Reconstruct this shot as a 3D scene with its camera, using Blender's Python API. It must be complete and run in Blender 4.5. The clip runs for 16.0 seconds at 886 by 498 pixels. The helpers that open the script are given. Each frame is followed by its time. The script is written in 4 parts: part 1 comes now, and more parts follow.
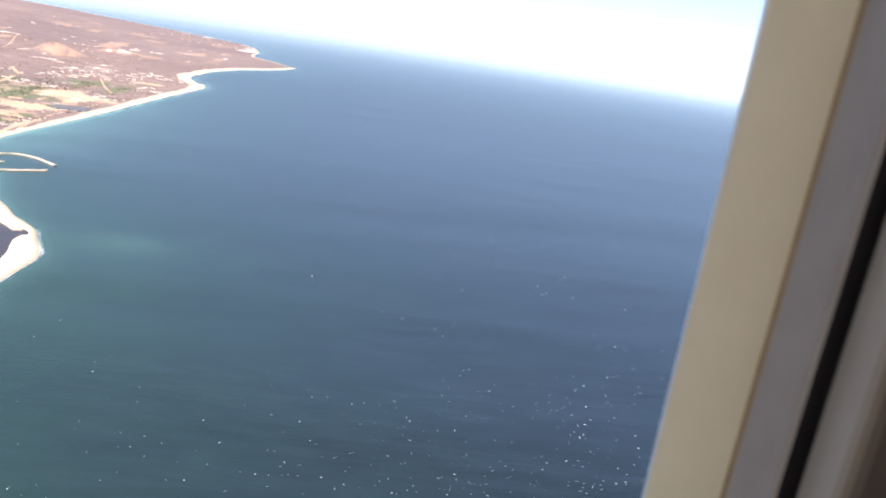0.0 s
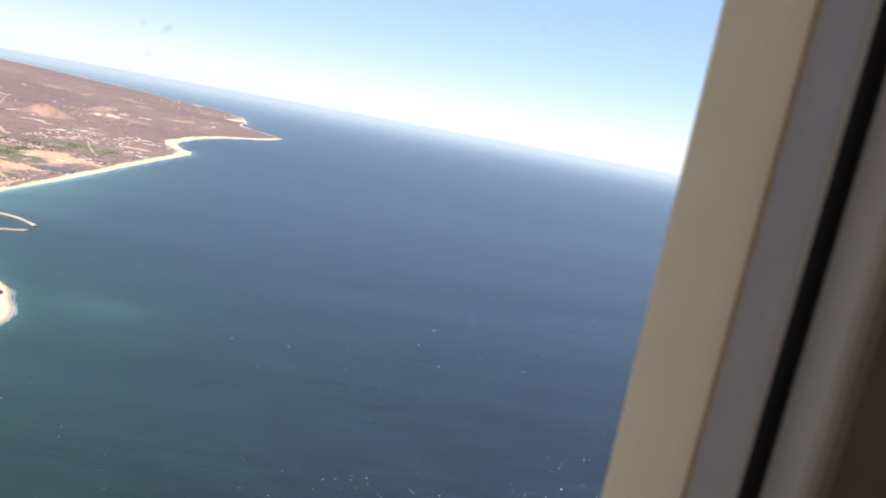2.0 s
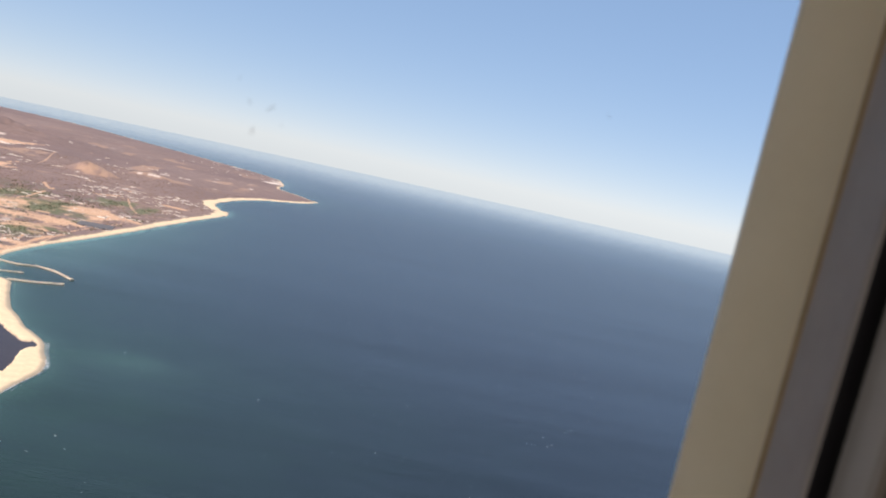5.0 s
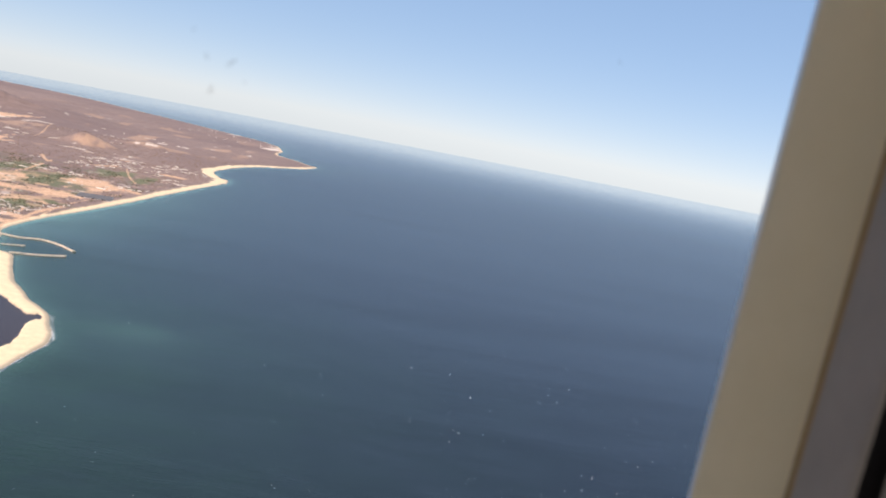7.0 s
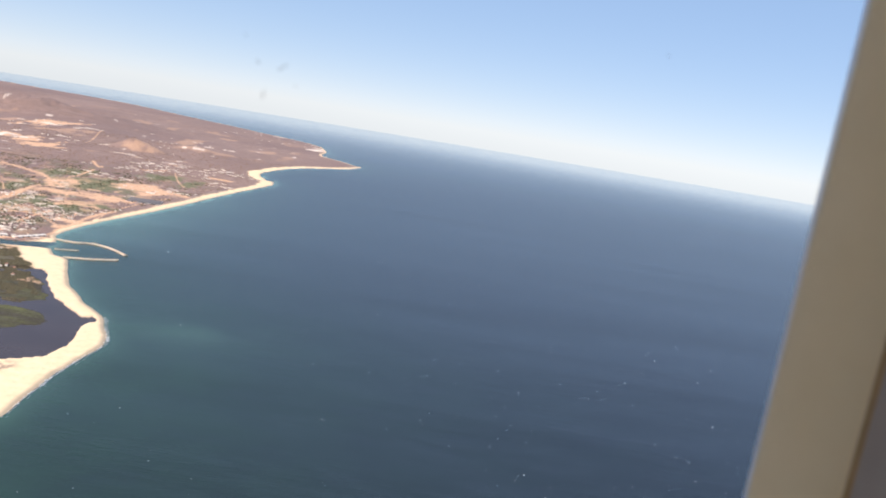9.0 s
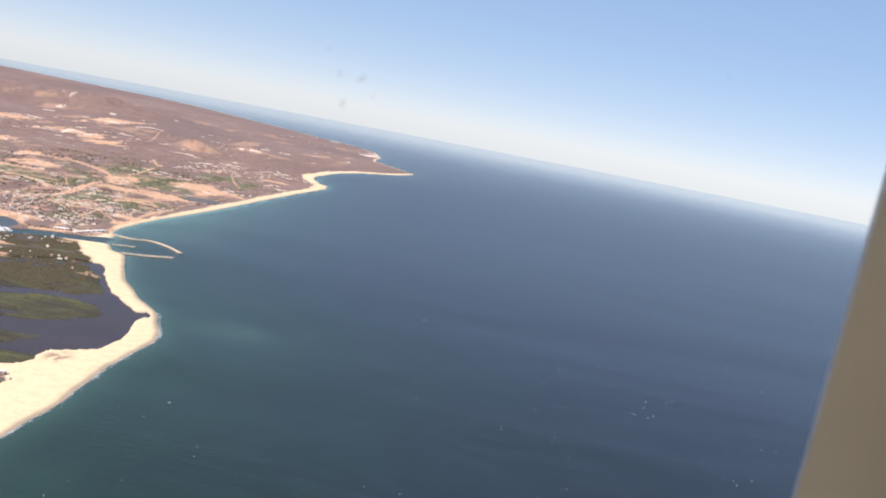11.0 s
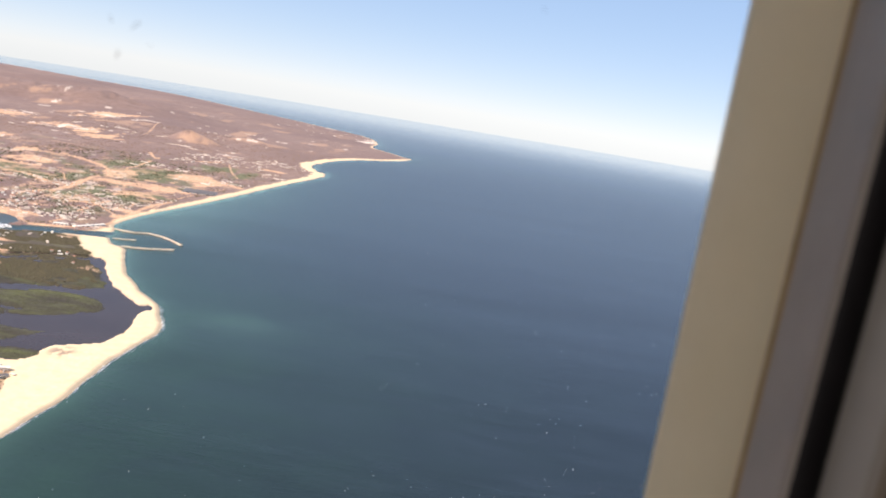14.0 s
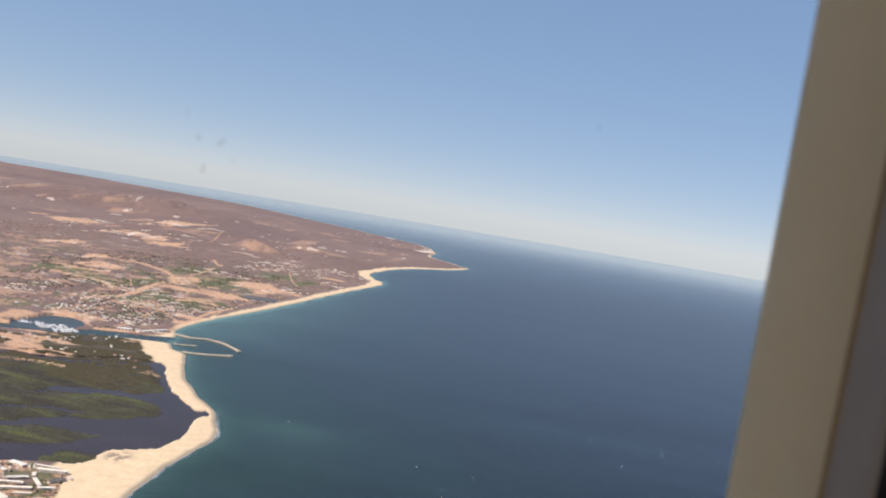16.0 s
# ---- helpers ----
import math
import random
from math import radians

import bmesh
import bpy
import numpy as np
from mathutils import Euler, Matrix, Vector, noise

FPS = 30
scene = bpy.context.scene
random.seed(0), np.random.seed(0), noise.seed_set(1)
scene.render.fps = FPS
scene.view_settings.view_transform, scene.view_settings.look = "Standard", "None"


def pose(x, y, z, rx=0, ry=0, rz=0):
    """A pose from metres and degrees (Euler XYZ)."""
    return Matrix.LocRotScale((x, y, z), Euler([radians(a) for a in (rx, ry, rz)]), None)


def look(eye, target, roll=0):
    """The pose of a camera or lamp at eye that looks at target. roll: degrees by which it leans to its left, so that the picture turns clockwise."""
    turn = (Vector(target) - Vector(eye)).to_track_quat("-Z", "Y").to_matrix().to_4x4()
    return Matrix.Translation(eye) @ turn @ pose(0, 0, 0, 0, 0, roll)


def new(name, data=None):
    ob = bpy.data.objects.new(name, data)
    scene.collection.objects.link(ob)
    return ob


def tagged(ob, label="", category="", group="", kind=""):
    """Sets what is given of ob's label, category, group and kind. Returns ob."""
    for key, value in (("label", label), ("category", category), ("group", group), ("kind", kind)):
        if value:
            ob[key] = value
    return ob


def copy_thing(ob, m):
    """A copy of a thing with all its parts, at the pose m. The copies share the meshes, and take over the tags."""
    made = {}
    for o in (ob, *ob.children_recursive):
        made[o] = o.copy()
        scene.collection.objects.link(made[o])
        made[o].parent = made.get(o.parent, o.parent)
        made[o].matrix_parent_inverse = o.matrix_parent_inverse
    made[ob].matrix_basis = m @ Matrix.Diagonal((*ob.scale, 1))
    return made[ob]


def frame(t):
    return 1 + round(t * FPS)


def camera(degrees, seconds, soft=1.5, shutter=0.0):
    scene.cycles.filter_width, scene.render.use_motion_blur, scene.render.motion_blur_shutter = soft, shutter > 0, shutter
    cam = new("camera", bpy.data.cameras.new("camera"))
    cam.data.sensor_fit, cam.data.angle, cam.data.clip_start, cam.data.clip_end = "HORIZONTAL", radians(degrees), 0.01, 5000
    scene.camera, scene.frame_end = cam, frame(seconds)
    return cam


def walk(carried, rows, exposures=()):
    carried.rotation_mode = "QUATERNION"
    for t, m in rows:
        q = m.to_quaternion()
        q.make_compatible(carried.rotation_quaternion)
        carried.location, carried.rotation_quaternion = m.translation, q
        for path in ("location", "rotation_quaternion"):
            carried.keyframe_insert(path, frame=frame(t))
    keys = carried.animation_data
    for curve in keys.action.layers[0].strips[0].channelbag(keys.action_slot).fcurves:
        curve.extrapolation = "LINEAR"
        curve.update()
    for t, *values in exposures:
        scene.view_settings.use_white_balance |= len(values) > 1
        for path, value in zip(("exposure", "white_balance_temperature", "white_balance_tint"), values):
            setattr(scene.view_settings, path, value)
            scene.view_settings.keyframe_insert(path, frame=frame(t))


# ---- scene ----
# The eye sits at a cabin window, EYE metres above the sea, at SEAT on the plan.
EYE = 98.8
SEAT = (-7.0, 1.5)
cam = camera(53.8, 16.0, soft=1.9)
cam.data.dof.use_dof = True      # focused on the coast, so the window frame is a little soft
cam.data.dof.focus_distance = 400.0
cam.data.dof.aperture_fstop = 17.0
PATH = [  # seconds, x, y, z from the seat, yaw, pitch, roll
    (0, -0.0180, -0.0056, 0.0000, -5.93, -13.83, 8.62),
    (0.5, -0.0096, 0.0030, 0.0000, -6.58, -11.88, 9.34),
    (1, -0.0065, 0.0002, 0.0000, -6.27, -10.49, 9.72),
    (1.5, -0.0018, 0.0123, 0.0000, -6.36, -9.38, 10.35),
    (2, 0.0003, 0.0038, 0.0000, -6.38, -8.78, 10.78),
    (2.5, 0.0001, -0.0099, 0.0000, -6.38, -7.81, 11.00),
    (3, 0.0006, -0.0123, 0.0000, -6.33, -6.72, 11.19),
    (3.5, 0.0013, -0.0388, 0.0000, -6.16, -5.74, 11.02),
    (4, -0.0065, -0.0394, 0.0000, -5.45, -5.39, 11.64),
    (4.5, -0.0110, -0.0355, 0.0000, -4.44, -4.63, 12.24),
    (5, -0.0145, -0.0183, 0.0000, -3.48, -4.85, 12.35),
    (7.5, -0.0057, 0.0208, 0.0000, -3.60, -8.05, 10.30),
    (8, 0.0002, 0.0235, 0.0000, -2.79, -8.54, 9.64),
    (10.5, -0.0342, 0.0000, 0.0000, 1.49, -6.94, 10.58),
    (11, -0.0161, 0.0001, 0.0000, 2.32, -8.04, 10.94),
    (11.5, 0.0102, 0.0315, 0.0000, 3.06, -8.95, 11.19),
    (12, 0.0067, 0.0160, 0.0000, 1.86, -9.21, 11.02),
    (12.5, 0.0042, 0.0207, 0.0000, 1.12, -8.63, 11.17),
    (13, 0.0273, 0.0428, 0.0000, 1.40, -9.46, 11.53),
    (13.5, 0.0117, 0.0143, 0.0000, 1.38, -9.99, 11.61),
    (14, 0.0408, 0.0331, 0.0000, 2.16, -9.03, 9.38),
    (14.5, 0.0400, 0.0500, 0.0000, 3.84, -9.03, 8.23),
    (15, 0.0456, 0.0363, 0.0000, 5.57, -7.08, 8.32),
    (15.5, 0.0388, 0.0302, 0.0000, 5.98, -4.57, 8.85),
    (16, 0.0408, 0.0216, 0.0000, 7.01, -2.59, 9.43),
]


def cam_row(t, x, y, z, yaw, pitch, roll):
    a, p = radians(yaw), radians(pitch)
    eye = Vector((SEAT[0] + x, SEAT[1] + y, EYE + z))
    ahead = Vector((-math.sin(a) * math.cos(p), math.cos(a) * math.cos(p), math.sin(p)))
    return t, look(eye, eye + ahead, roll)


walk(cam, [cam_row(*r) for r in PATH],
     exposures=[(0.0, 1.32, 6350, 18), (1.0, 1.06, 6400, 18), (2.0, 0.88, 6450, 18), (3.5, 0.78, 6550, 18), (4.0, 0.7, 6550, 18), (4.5, 0.52, 6600, 18), (5.0, 0.46, 6600, 18),
                (7.5, 0.58, 6600, 18), (8.0, 0.66, 6600, 18), (10.5, 0.56, 6600, 20), (12.5, 0.6, 6650, 20), (13.0, 0.72, 6750, 20), (14.5, 0.74, 6850, 20), (15.0, 0.62, 6750, 20), (16.0, 0.2, 6550, 18)])

# ---- world and sun ----
SUN_EL, SUN_AZ = 44.0, 132.0   # degrees; azimuth turned left from straight ahead
world = bpy.data.worlds.new("sky")
scene.world = world
world.use_nodes = True
wn = world.node_tree
sky = wn.nodes.new("ShaderNodeTexSky")
sky.sky_type = "NISHITA"
sky.sun_disc = False
sky.sun_elevation = radians(SUN_EL)
sky.sun_rotation = radians(-SUN_AZ)
sky.altitude = 3000.0
sky.air_density, sky.dust_density, sky.ozone_density = 0.85, 0.3, 2.5
soft_sky = wn.nodes.new("ShaderNodeHueSaturation")
soft_sky.inputs["Saturation"].default_value = 1.78
even = wn.nodes.new("ShaderNodeGamma")   # a hazy sky is more even from zenith to horizon
even.inputs["Gamma"].default_value = 0.385
wn.links.new(sky.outputs[0], even.inputs["Color"])
wn.links.new(even.outputs[0], soft_sky.inputs["Color"])
haze = wn.nodes.new("ShaderNodeMix")   # sea haze, the same all round
haze.data_type = "RGBA"
haze.inputs[0].default_value = 0.15
haze.inputs[7].default_value = (1.30, 1.75, 2.45, 1)
wn.links.new(soft_sky.outputs[0], haze.inputs[6])
wn.links.new(haze.outputs[2], wn.nodes["Background"].inputs[0])
wn.nodes["Background"].inputs[1].default_value = 0.27

sun_data = bpy.data.lights.new("sun", "SUN")
sun_data.energy, sun_data.angle, sun_data.color = 4.4, radians(0.53), (1.0, 0.91, 0.77)
sun = new("sun", sun_data)
sa, se = radians(SUN_AZ), radians(SUN_EL)
sun_dir = Vector((-math.sin(sa) * math.cos(se), math.cos(sa) * math.cos(se), math.sin(se)))
sun.matrix_world = look(sun_dir * 300, (0, 0, 0))


# ---- materials ----
class Mat:
    """A small builder for node materials."""

    def __init__(self, name):
        self.m = bpy.data.materials.new(name)
        self.m.use_nodes = True
        self.t = self.m.node_tree
        self.b = self.t.nodes["Principled BSDF"]
        self.out = self.t.nodes["Material Output"]
        self.co = self.n("ShaderNodeNewGeometry").outputs["Position"]

    def n(self, kind):
        return self.t.nodes.new(kind)

    def put(self, socket, value):
        if isinstance(value, bpy.types.NodeSocket):
            self.t.links.new(value, socket)
        else:
            socket.default_value = value

    def set(self, **kw):
        for k, v in kw.items():
            self.put(self.b.inputs[k.replace("_", " ")], v)
        return self

    def scaled(self, sx, sy, sz, rot=0.0):
        node = self.n("ShaderNodeMapping")
        self.put(node.inputs["Vector"], self.co)
        node.inputs["Scale"].default_value = (sx, sy, sz)
        node.inputs["Rotation"].default_value = (0, 0, rot)
        return node.outputs[0]

    def noise(self, scale, detail=4.0, rough=0.55, vector=None):
        node = self.n("ShaderNodeTexNoise")
        self.put(node.inputs["Vector"], vector or self.co)
        node.inputs["Scale"].default_value = scale
        node.inputs["Detail"].default_value = detail
        node.inputs["Roughness"].default_value = rough
        return node.outputs["Fac"]

    def ramp(self, fac, stops):
        node = self.n("ShaderNodeValToRGB")
        self.put(node.inputs[0], fac)
        cr = node.color_ramp
        while len(cr.elements) < len(stops):
            cr.elements.new(0.5)
        for el, (p, c) in zip(cr.elements, stops):
            el.position = p
            el.color = (*c, 1) if not isinstance(c, (int, float)) else (c, c, c, 1)
        return node.outputs[0]

    def mix(self, fac, a, b):
        node = self.n("ShaderNodeMix")
        node.data_type = "RGBA"
        self.put(node.inputs[0], fac)
        self.put(node.inputs[6], a if isinstance(a, bpy.types.NodeSocket) else (*a, 1))
        self.put(node.inputs[7], b if isinstance(b, bpy.types.NodeSocket) else (*b, 1))
        return node.outputs[2]

    def math(self, op, a, b=0.0, clamp=False):
        node = self.n("ShaderNodeMath")
        node.operation, node.use_clamp = op, clamp
        self.put(node.inputs[0], a)
        self.put(node.inputs[1], b)
        return node.outputs[0]

    def attr(self, name):
        node = self.n("ShaderNodeAttribute")
        node.attribute_name = name
        return node.outputs["Fac"]

    def random(self):
        return self.n("ShaderNodeObjectInfo").outputs["Random"]

    def island(self):
        return self.n("ShaderNodeNewGeometry").outputs["Random Per Island"]

    def bump(self, height, strength, distance):
        node = self.n("ShaderNodeBump")
        self.put(node.inputs["Height"], height)
        node.inputs["Strength"].default_value = strength
        node.inputs["Distance"].default_value = distance
        self.t.links.new(node.outputs[0], self.b.inputs["Normal"])
        return self


def mat_sea():
    m = Mat("sea water")
    swell = m.noise(1.0, 3, 0.5, m.scaled(0.007, 0.03, 0.02, 0.35))
    streak = m.noise(1.0, 5, 0.6, m.scaled(0.035, 0.12, 0.1, 0.3))
    chop = m.noise(0.6, 4, 0.65)
    deep = m.ramp(swell, [(0.32, (0.009, 0.011, 0.018)), (0.68, (0.015, 0.020, 0.032))])
    deep = m.mix(m.math("MULTIPLY", m.ramp(streak, [(0.45, 0.0), (0.75, 1.0)]), 0.5), deep, (0.027, 0.038, 0.058))
    deep = m.mix(m.ramp(m.noise(1.0, 4, 0.7, m.scaled(0.08, 0.30, 0.2, 0.3)), [(0.35, 0.4), (0.6, 0.0)]), deep, (0.007, 0.010, 0.017))
    green = m.mix(chop, (0.017, 0.042, 0.030), (0.026, 0.060, 0.043))
    pale = m.mix(chop, (0.16, 0.34, 0.30), (0.22, 0.40, 0.34))
    cloudy = m.noise(0.045, 4, 0.6)
    g = m.math("MULTIPLY", m.attr("shelf"), m.math("ADD", 0.5, cloudy), True)
    c = m.mix(g, deep, green)
    c = m.mix(m.attr("shallow"), c, pale)
    m.set(Base_Color=c, IOR=1.33)
    m.put(m.b.inputs["Roughness"], m.math("SUBTRACT", 0.26, m.math("MULTIPLY", m.attr("calm"), 0.23)))
    wind = m.noise(1.0, 5, 0.62, m.scaled(0.0022, 0.016, 0.01, 0.12))   # long wind streaks
    m.put(m.b.inputs["Specular IOR Level"], m.ramp(wind, [(0.34, 0.27), (0.66, 0.47)]))
    m.b.inputs["Specular Tint"].default_value = (0.86, 0.94, 1.0, 1)
    waves = m.math("ADD", m.noise(0.09, 3, 0.6), m.math("MULTIPLY", m.noise(1.0, 4, 0.65, m.scaled(0.07, 0.3, 0.2, 0.3)), 1.5))
    m.bump(waves, 0.35, 0.2)
    return m.m


def mat_ground():
    m = Mat("dry coastal land")
    fine = m.noise(0.55, 5, 0.65)
    mid = m.noise(0.07, 5, 0.6)
    wide = m.noise(0.009, 4, 0.55)
    scrub = m.ramp(mid, [(0.3, (0.178, 0.118, 0.103)), (0.7, (0.308, 0.213, 0.184))])
    scrub = m.mix(m.ramp(fine, [(0.42, 0.0), (0.62, 0.6)]), scrub, (0.190, 0.128, 0.092))
    scrub = m.mix(m.ramp(wide, [(0.4, 0.0), (0.7, 0.45)]), scrub, (0.322, 0.228, 0.196))
    scrub = m.mix(m.ramp(m.noise(0.0045, 3, 0.5), [(0.42, 0.0), (0.6, 0.55)]), scrub, (0.156, 0.104, 0.095))
    dirt = m.ramp(fine, [(0.3, (0.46, 0.255, 0.145)), (0.7, (0.72, 0.485, 0.32))])
    sand = m.ramp(m.noise(0.25, 5, 0.6), [(0.3, (0.72, 0.54, 0.335)), (0.7, (0.84, 0.66, 0.43))])
    green = m.ramp(fine, [(0.35, (0.075, 0.090, 0.040)), (0.65, (0.150, 0.175, 0.075))])
    wet = (0.27, 0.225, 0.175)
    chalk = m.ramp(fine, [(0.3, (0.60, 0.48, 0.39)), (0.7, (0.80, 0.70, 0.60))])
    c = m.mix(m.attr("green"), scrub, green)
    drift = m.noise(1.0, 4, 0.6, m.scaled(0.035, 0.13, 0.1, 0.15))
    c = m.mix(m.attr("marsh"), c, m.ramp(drift, [(0.36, (0.048, 0.041, 0.032)), (0.5, (0.062, 0.058, 0.037)), (0.66, (0.102, 0.110, 0.043))]))
    c = m.mix(m.attr("dirt"), c, dirt)
    c = m.mix(m.attr("chalk"), c, chalk)
    c = m.mix(m.attr("sand"), c, sand)
    c = m.mix(m.attr("wet"), c, wet)
    m.set(Base_Color=c, Roughness=0.95, Sheen_Weight=0.08, Sheen_Roughness=0.4)   # faint sheen pales the far land, standing in for haze
    m.b.inputs["Specular IOR Level"].default_value = 0.15
    m.bump(fine, 0.6, 0.4)
    return m.m


def mat_plain(name, lo, hi, scale, rough=0.8, bump=0.0, detail=4.0, vary="", spec=0.4):
    m = Mat(name)
    f = m.noise(scale, detail, 0.6)
    c = m.ramp(f, [(0.3, lo), (0.7, hi)])
    if vary:
        r = m.random() if vary == "object" else m.island()
        c = m.mix(m.math("MULTIPLY", r, 0.35), c, tuple(v * 0.5 for v in lo))
    m.set(Base_Color=c, Roughness=rough)
    m.b.inputs["Specular IOR Level"].default_value = spec
    if bump:
        m.bump(f, 0.5, bump)
    return m.m


def mat_reeds():
    """Reed beds in long soft drifts of darker and fresher green."""
    m = Mat("olive reeds")
    drift = m.noise(1.0, 4, 0.6, m.scaled(0.035, 0.13, 0.1, 0.15))
    c = m.ramp(drift, [(0.36, (0.046, 0.040, 0.031)), (0.5, (0.060, 0.057, 0.037)), (0.66, (0.102, 0.110, 0.042))])
    c = m.mix(m.math("MULTIPLY", m.island(), 0.25), c, (0.05, 0.05, 0.03))
    m.set(Base_Color=c, Roughness=0.9)
    m.b.inputs["Specular IOR Level"].default_value = 0.2
    return m.m


def mat_smudge():
    """A thin greasy mark that dims what lies behind it a little."""
    m = Mat("greasy smudge")
    clear = m.n("ShaderNodeBsdfTransparent")
    both = m.n("ShaderNodeMixShader")
    m.put(both.inputs[0], m.ramp(m.noise(900.0, 4, 0.7), [(0.35, 0.10), (0.7, 0.40)]))
    m.set(Base_Color=(0.34, 0.34, 0.38, 1), Roughness=0.9)
    m.t.links.new(clear.outputs[0], both.inputs[1])
    m.t.links.new(m.b.outputs[0], both.inputs[2])
    m.t.links.new(both.outputs[0], m.out.inputs["Surface"])
    return m.m


SEA, GROUND = mat_sea(), mat_ground()
CREAM = mat_plain("cream moulded plastic", (0.84, 0.72, 0.465), (0.88, 0.76, 0.505), 45.0, 0.55, 0.0004)
GREY = mat_plain("grey moulded plastic", (0.335, 0.295, 0.255), (0.375, 0.33, 0.285), 60.0, 0.5, 0.0004)
LINER = mat_plain("cabin side panel plastic", (0.41, 0.385, 0.35), (0.45, 0.425, 0.385), 50.0, 0.6, 0.0004)
# four ever darker browns: shading of the turned-away wall put into colour
SHADE1 = mat_plain("grey brown shade step plastic", (0.33, 0.295, 0.25), (0.36, 0.325, 0.275), 60.0, 0.7)
SHADE2 = mat_plain("tan brown padded edging", (0.215, 0.175, 0.130), (0.240, 0.197, 0.147), 60.0, 0.75)
SHADE3 = mat_plain("brown padded edging", (0.120, 0.094, 0.068), (0.138, 0.109, 0.080), 60.0, 0.8)
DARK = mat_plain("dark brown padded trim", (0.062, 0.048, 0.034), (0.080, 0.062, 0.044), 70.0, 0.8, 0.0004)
WHITEPLAST = mat_plain("white cabin lining", (0.70, 0.69, 0.67), (0.76, 0.75, 0.73), 4.0, 0.6)
RUBBER = mat_plain("black rubber", (0.012, 0.010, 0.011), (0.018, 0.015, 0.016), 80.0, 0.7)
TAN = mat_plain("tan sealant", (0.40, 0.27, 0.12), (0.46, 0.31, 0.15), 80.0, 0.7)
HULL = mat_plain("painted aluminium skin", (0.72, 0.73, 0.75), (0.78, 0.79, 0.80), 6.0, 0.35)
CARPET = mat_plain("dark cabin carpet", (0.04, 0.045, 0.06), (0.06, 0.065, 0.08), 90.0, 0.95)
LAGOON = mat_plain("still lagoon water", (0.044, 0.033, 0.034), (0.057, 0.044, 0.044), 0.05, 0.25, 0.02, spec=0.12)
HARBOUR = mat_plain("harbour water", (0.050, 0.066, 0.070), (0.066, 0.085, 0.088), 0.08, 0.3, 0.02, spec=0.15)
ROCK = mat_plain("pale breakwater rock", (0.56, 0.45, 0.34), (0.74, 0.62, 0.49), 1.3, 0.9, 0.1, vary="island")
WHITE = mat_plain("white stucco", (0.76, 0.70, 0.61), (0.86, 0.81, 0.73), 1.5, 0.85)
HOTELWALL = mat_plain("warm plaster", (0.56, 0.44, 0.34), (0.72, 0.60, 0.49), 1.5, 0.85, vary="object")
TERRA = mat_plain("clay roof", (0.40, 0.20, 0.13), (0.55, 0.32, 0.22), 2.0, 0.85, vary="object")
CONCRETE = mat_plain("pale flat roof", (0.74, 0.68, 0.59), (0.86, 0.81, 0.73), 2.0, 0.85, vary="object")
SLATE = mat_plain("dark grey roofing", (0.10, 0.093, 0.092), (0.16, 0.148, 0.142), 1.2, 0.7)
GLASSY = mat_plain("dark window openings", (0.03, 0.035, 0.045), (0.05, 0.055, 0.07), 2.0, 0.2)
TOWN = mat_plain("mixed town walls", (0.52, 0.42, 0.34), (0.86, 0.79, 0.70), 0.9, 0.85, vary="island")
LEAF = mat_plain("dusty green foliage", (0.070, 0.060, 0.036), (0.115, 0.098, 0.054), 0.8, 0.9, vary="island", spec=0.2)
REED = mat_reeds()
DRYBUSH = mat_plain("grey brown desert scrub", (0.21, 0.145, 0.115), (0.29, 0.20, 0.16), 0.5, 0.95, vary="island", spec=0.2)
FOAM = mat_plain("white foam", (0.78, 0.80, 0.80), (0.92, 0.93, 0.92), 0.7, 0.9)
HULLW = mat_plain("white boat gelcoat", (0.78, 0.79, 0.80), (0.86, 0.87, 0.87), 3.0, 0.3)
TIMBER = mat_plain("weathered dock planks", (0.30, 0.26, 0.22), (0.42, 0.37, 0.32), 2.0, 0.9)
POOL = mat_plain("pool water", (0.13, 0.26, 0.34), (0.18, 0.32, 0.40), 0.8, 0.1)
SMUDGE = mat_smudge()


# ---- mesh helpers ----
def mesh_from(name, verts, faces, mat, smooth=False):
    me = bpy.data.meshes.new(name)
    me.from_pydata(verts, [], faces)
    me.materials.append(mat)
    if smooth:
        me.shade_smooth()
    me.update()
    return me


def part(name, bm, mat, parent, label=""):
    me = bpy.data.meshes.new(name)
    bm.to_mesh(me)
    bm.free()
    me.materials.append(mat)
    ob = new(name, me)
    ob.parent = parent
    return tagged(ob, label)


def part_mesh(name, me, parent, label=""):
    ob = new(name, me)
    ob.parent = parent
    return tagged(ob, label)


def box(bm, x, y, z, sx, sy, sz, bevel=0.0):
    """A block whose underside is centred at x, y, z."""
    m = Matrix.Translation((x, y, z + sz / 2)) @ Matrix.Diagonal((sx, sy, sz, 1))
    r = bmesh.ops.create_cube(bm, size=1.0, matrix=m)
    if bevel:
        edges = list({e for v in r["verts"] for e in v.link_edges})
        bmesh.ops.bevel(bm, geom=edges, offset=bevel, segments=1, affect="EDGES")


rng = np.random.default_rng(7)


def smoothstep(a, b, x):
    t = np.clip((x - a) / (b - a), 0, 1)
    return t * t * (3 - 2 * t)


def lattice(ix, iy, seed):
    h = (ix * 374761393 + iy * 668265263 + seed * 1442695041) & 0xFFFFFFFF
    h = ((h ^ (h >> 13)) * 1274126177) & 0xFFFFFFFF
    return ((h ^ (h >> 16)) & 0xFFFF) / 65535.0


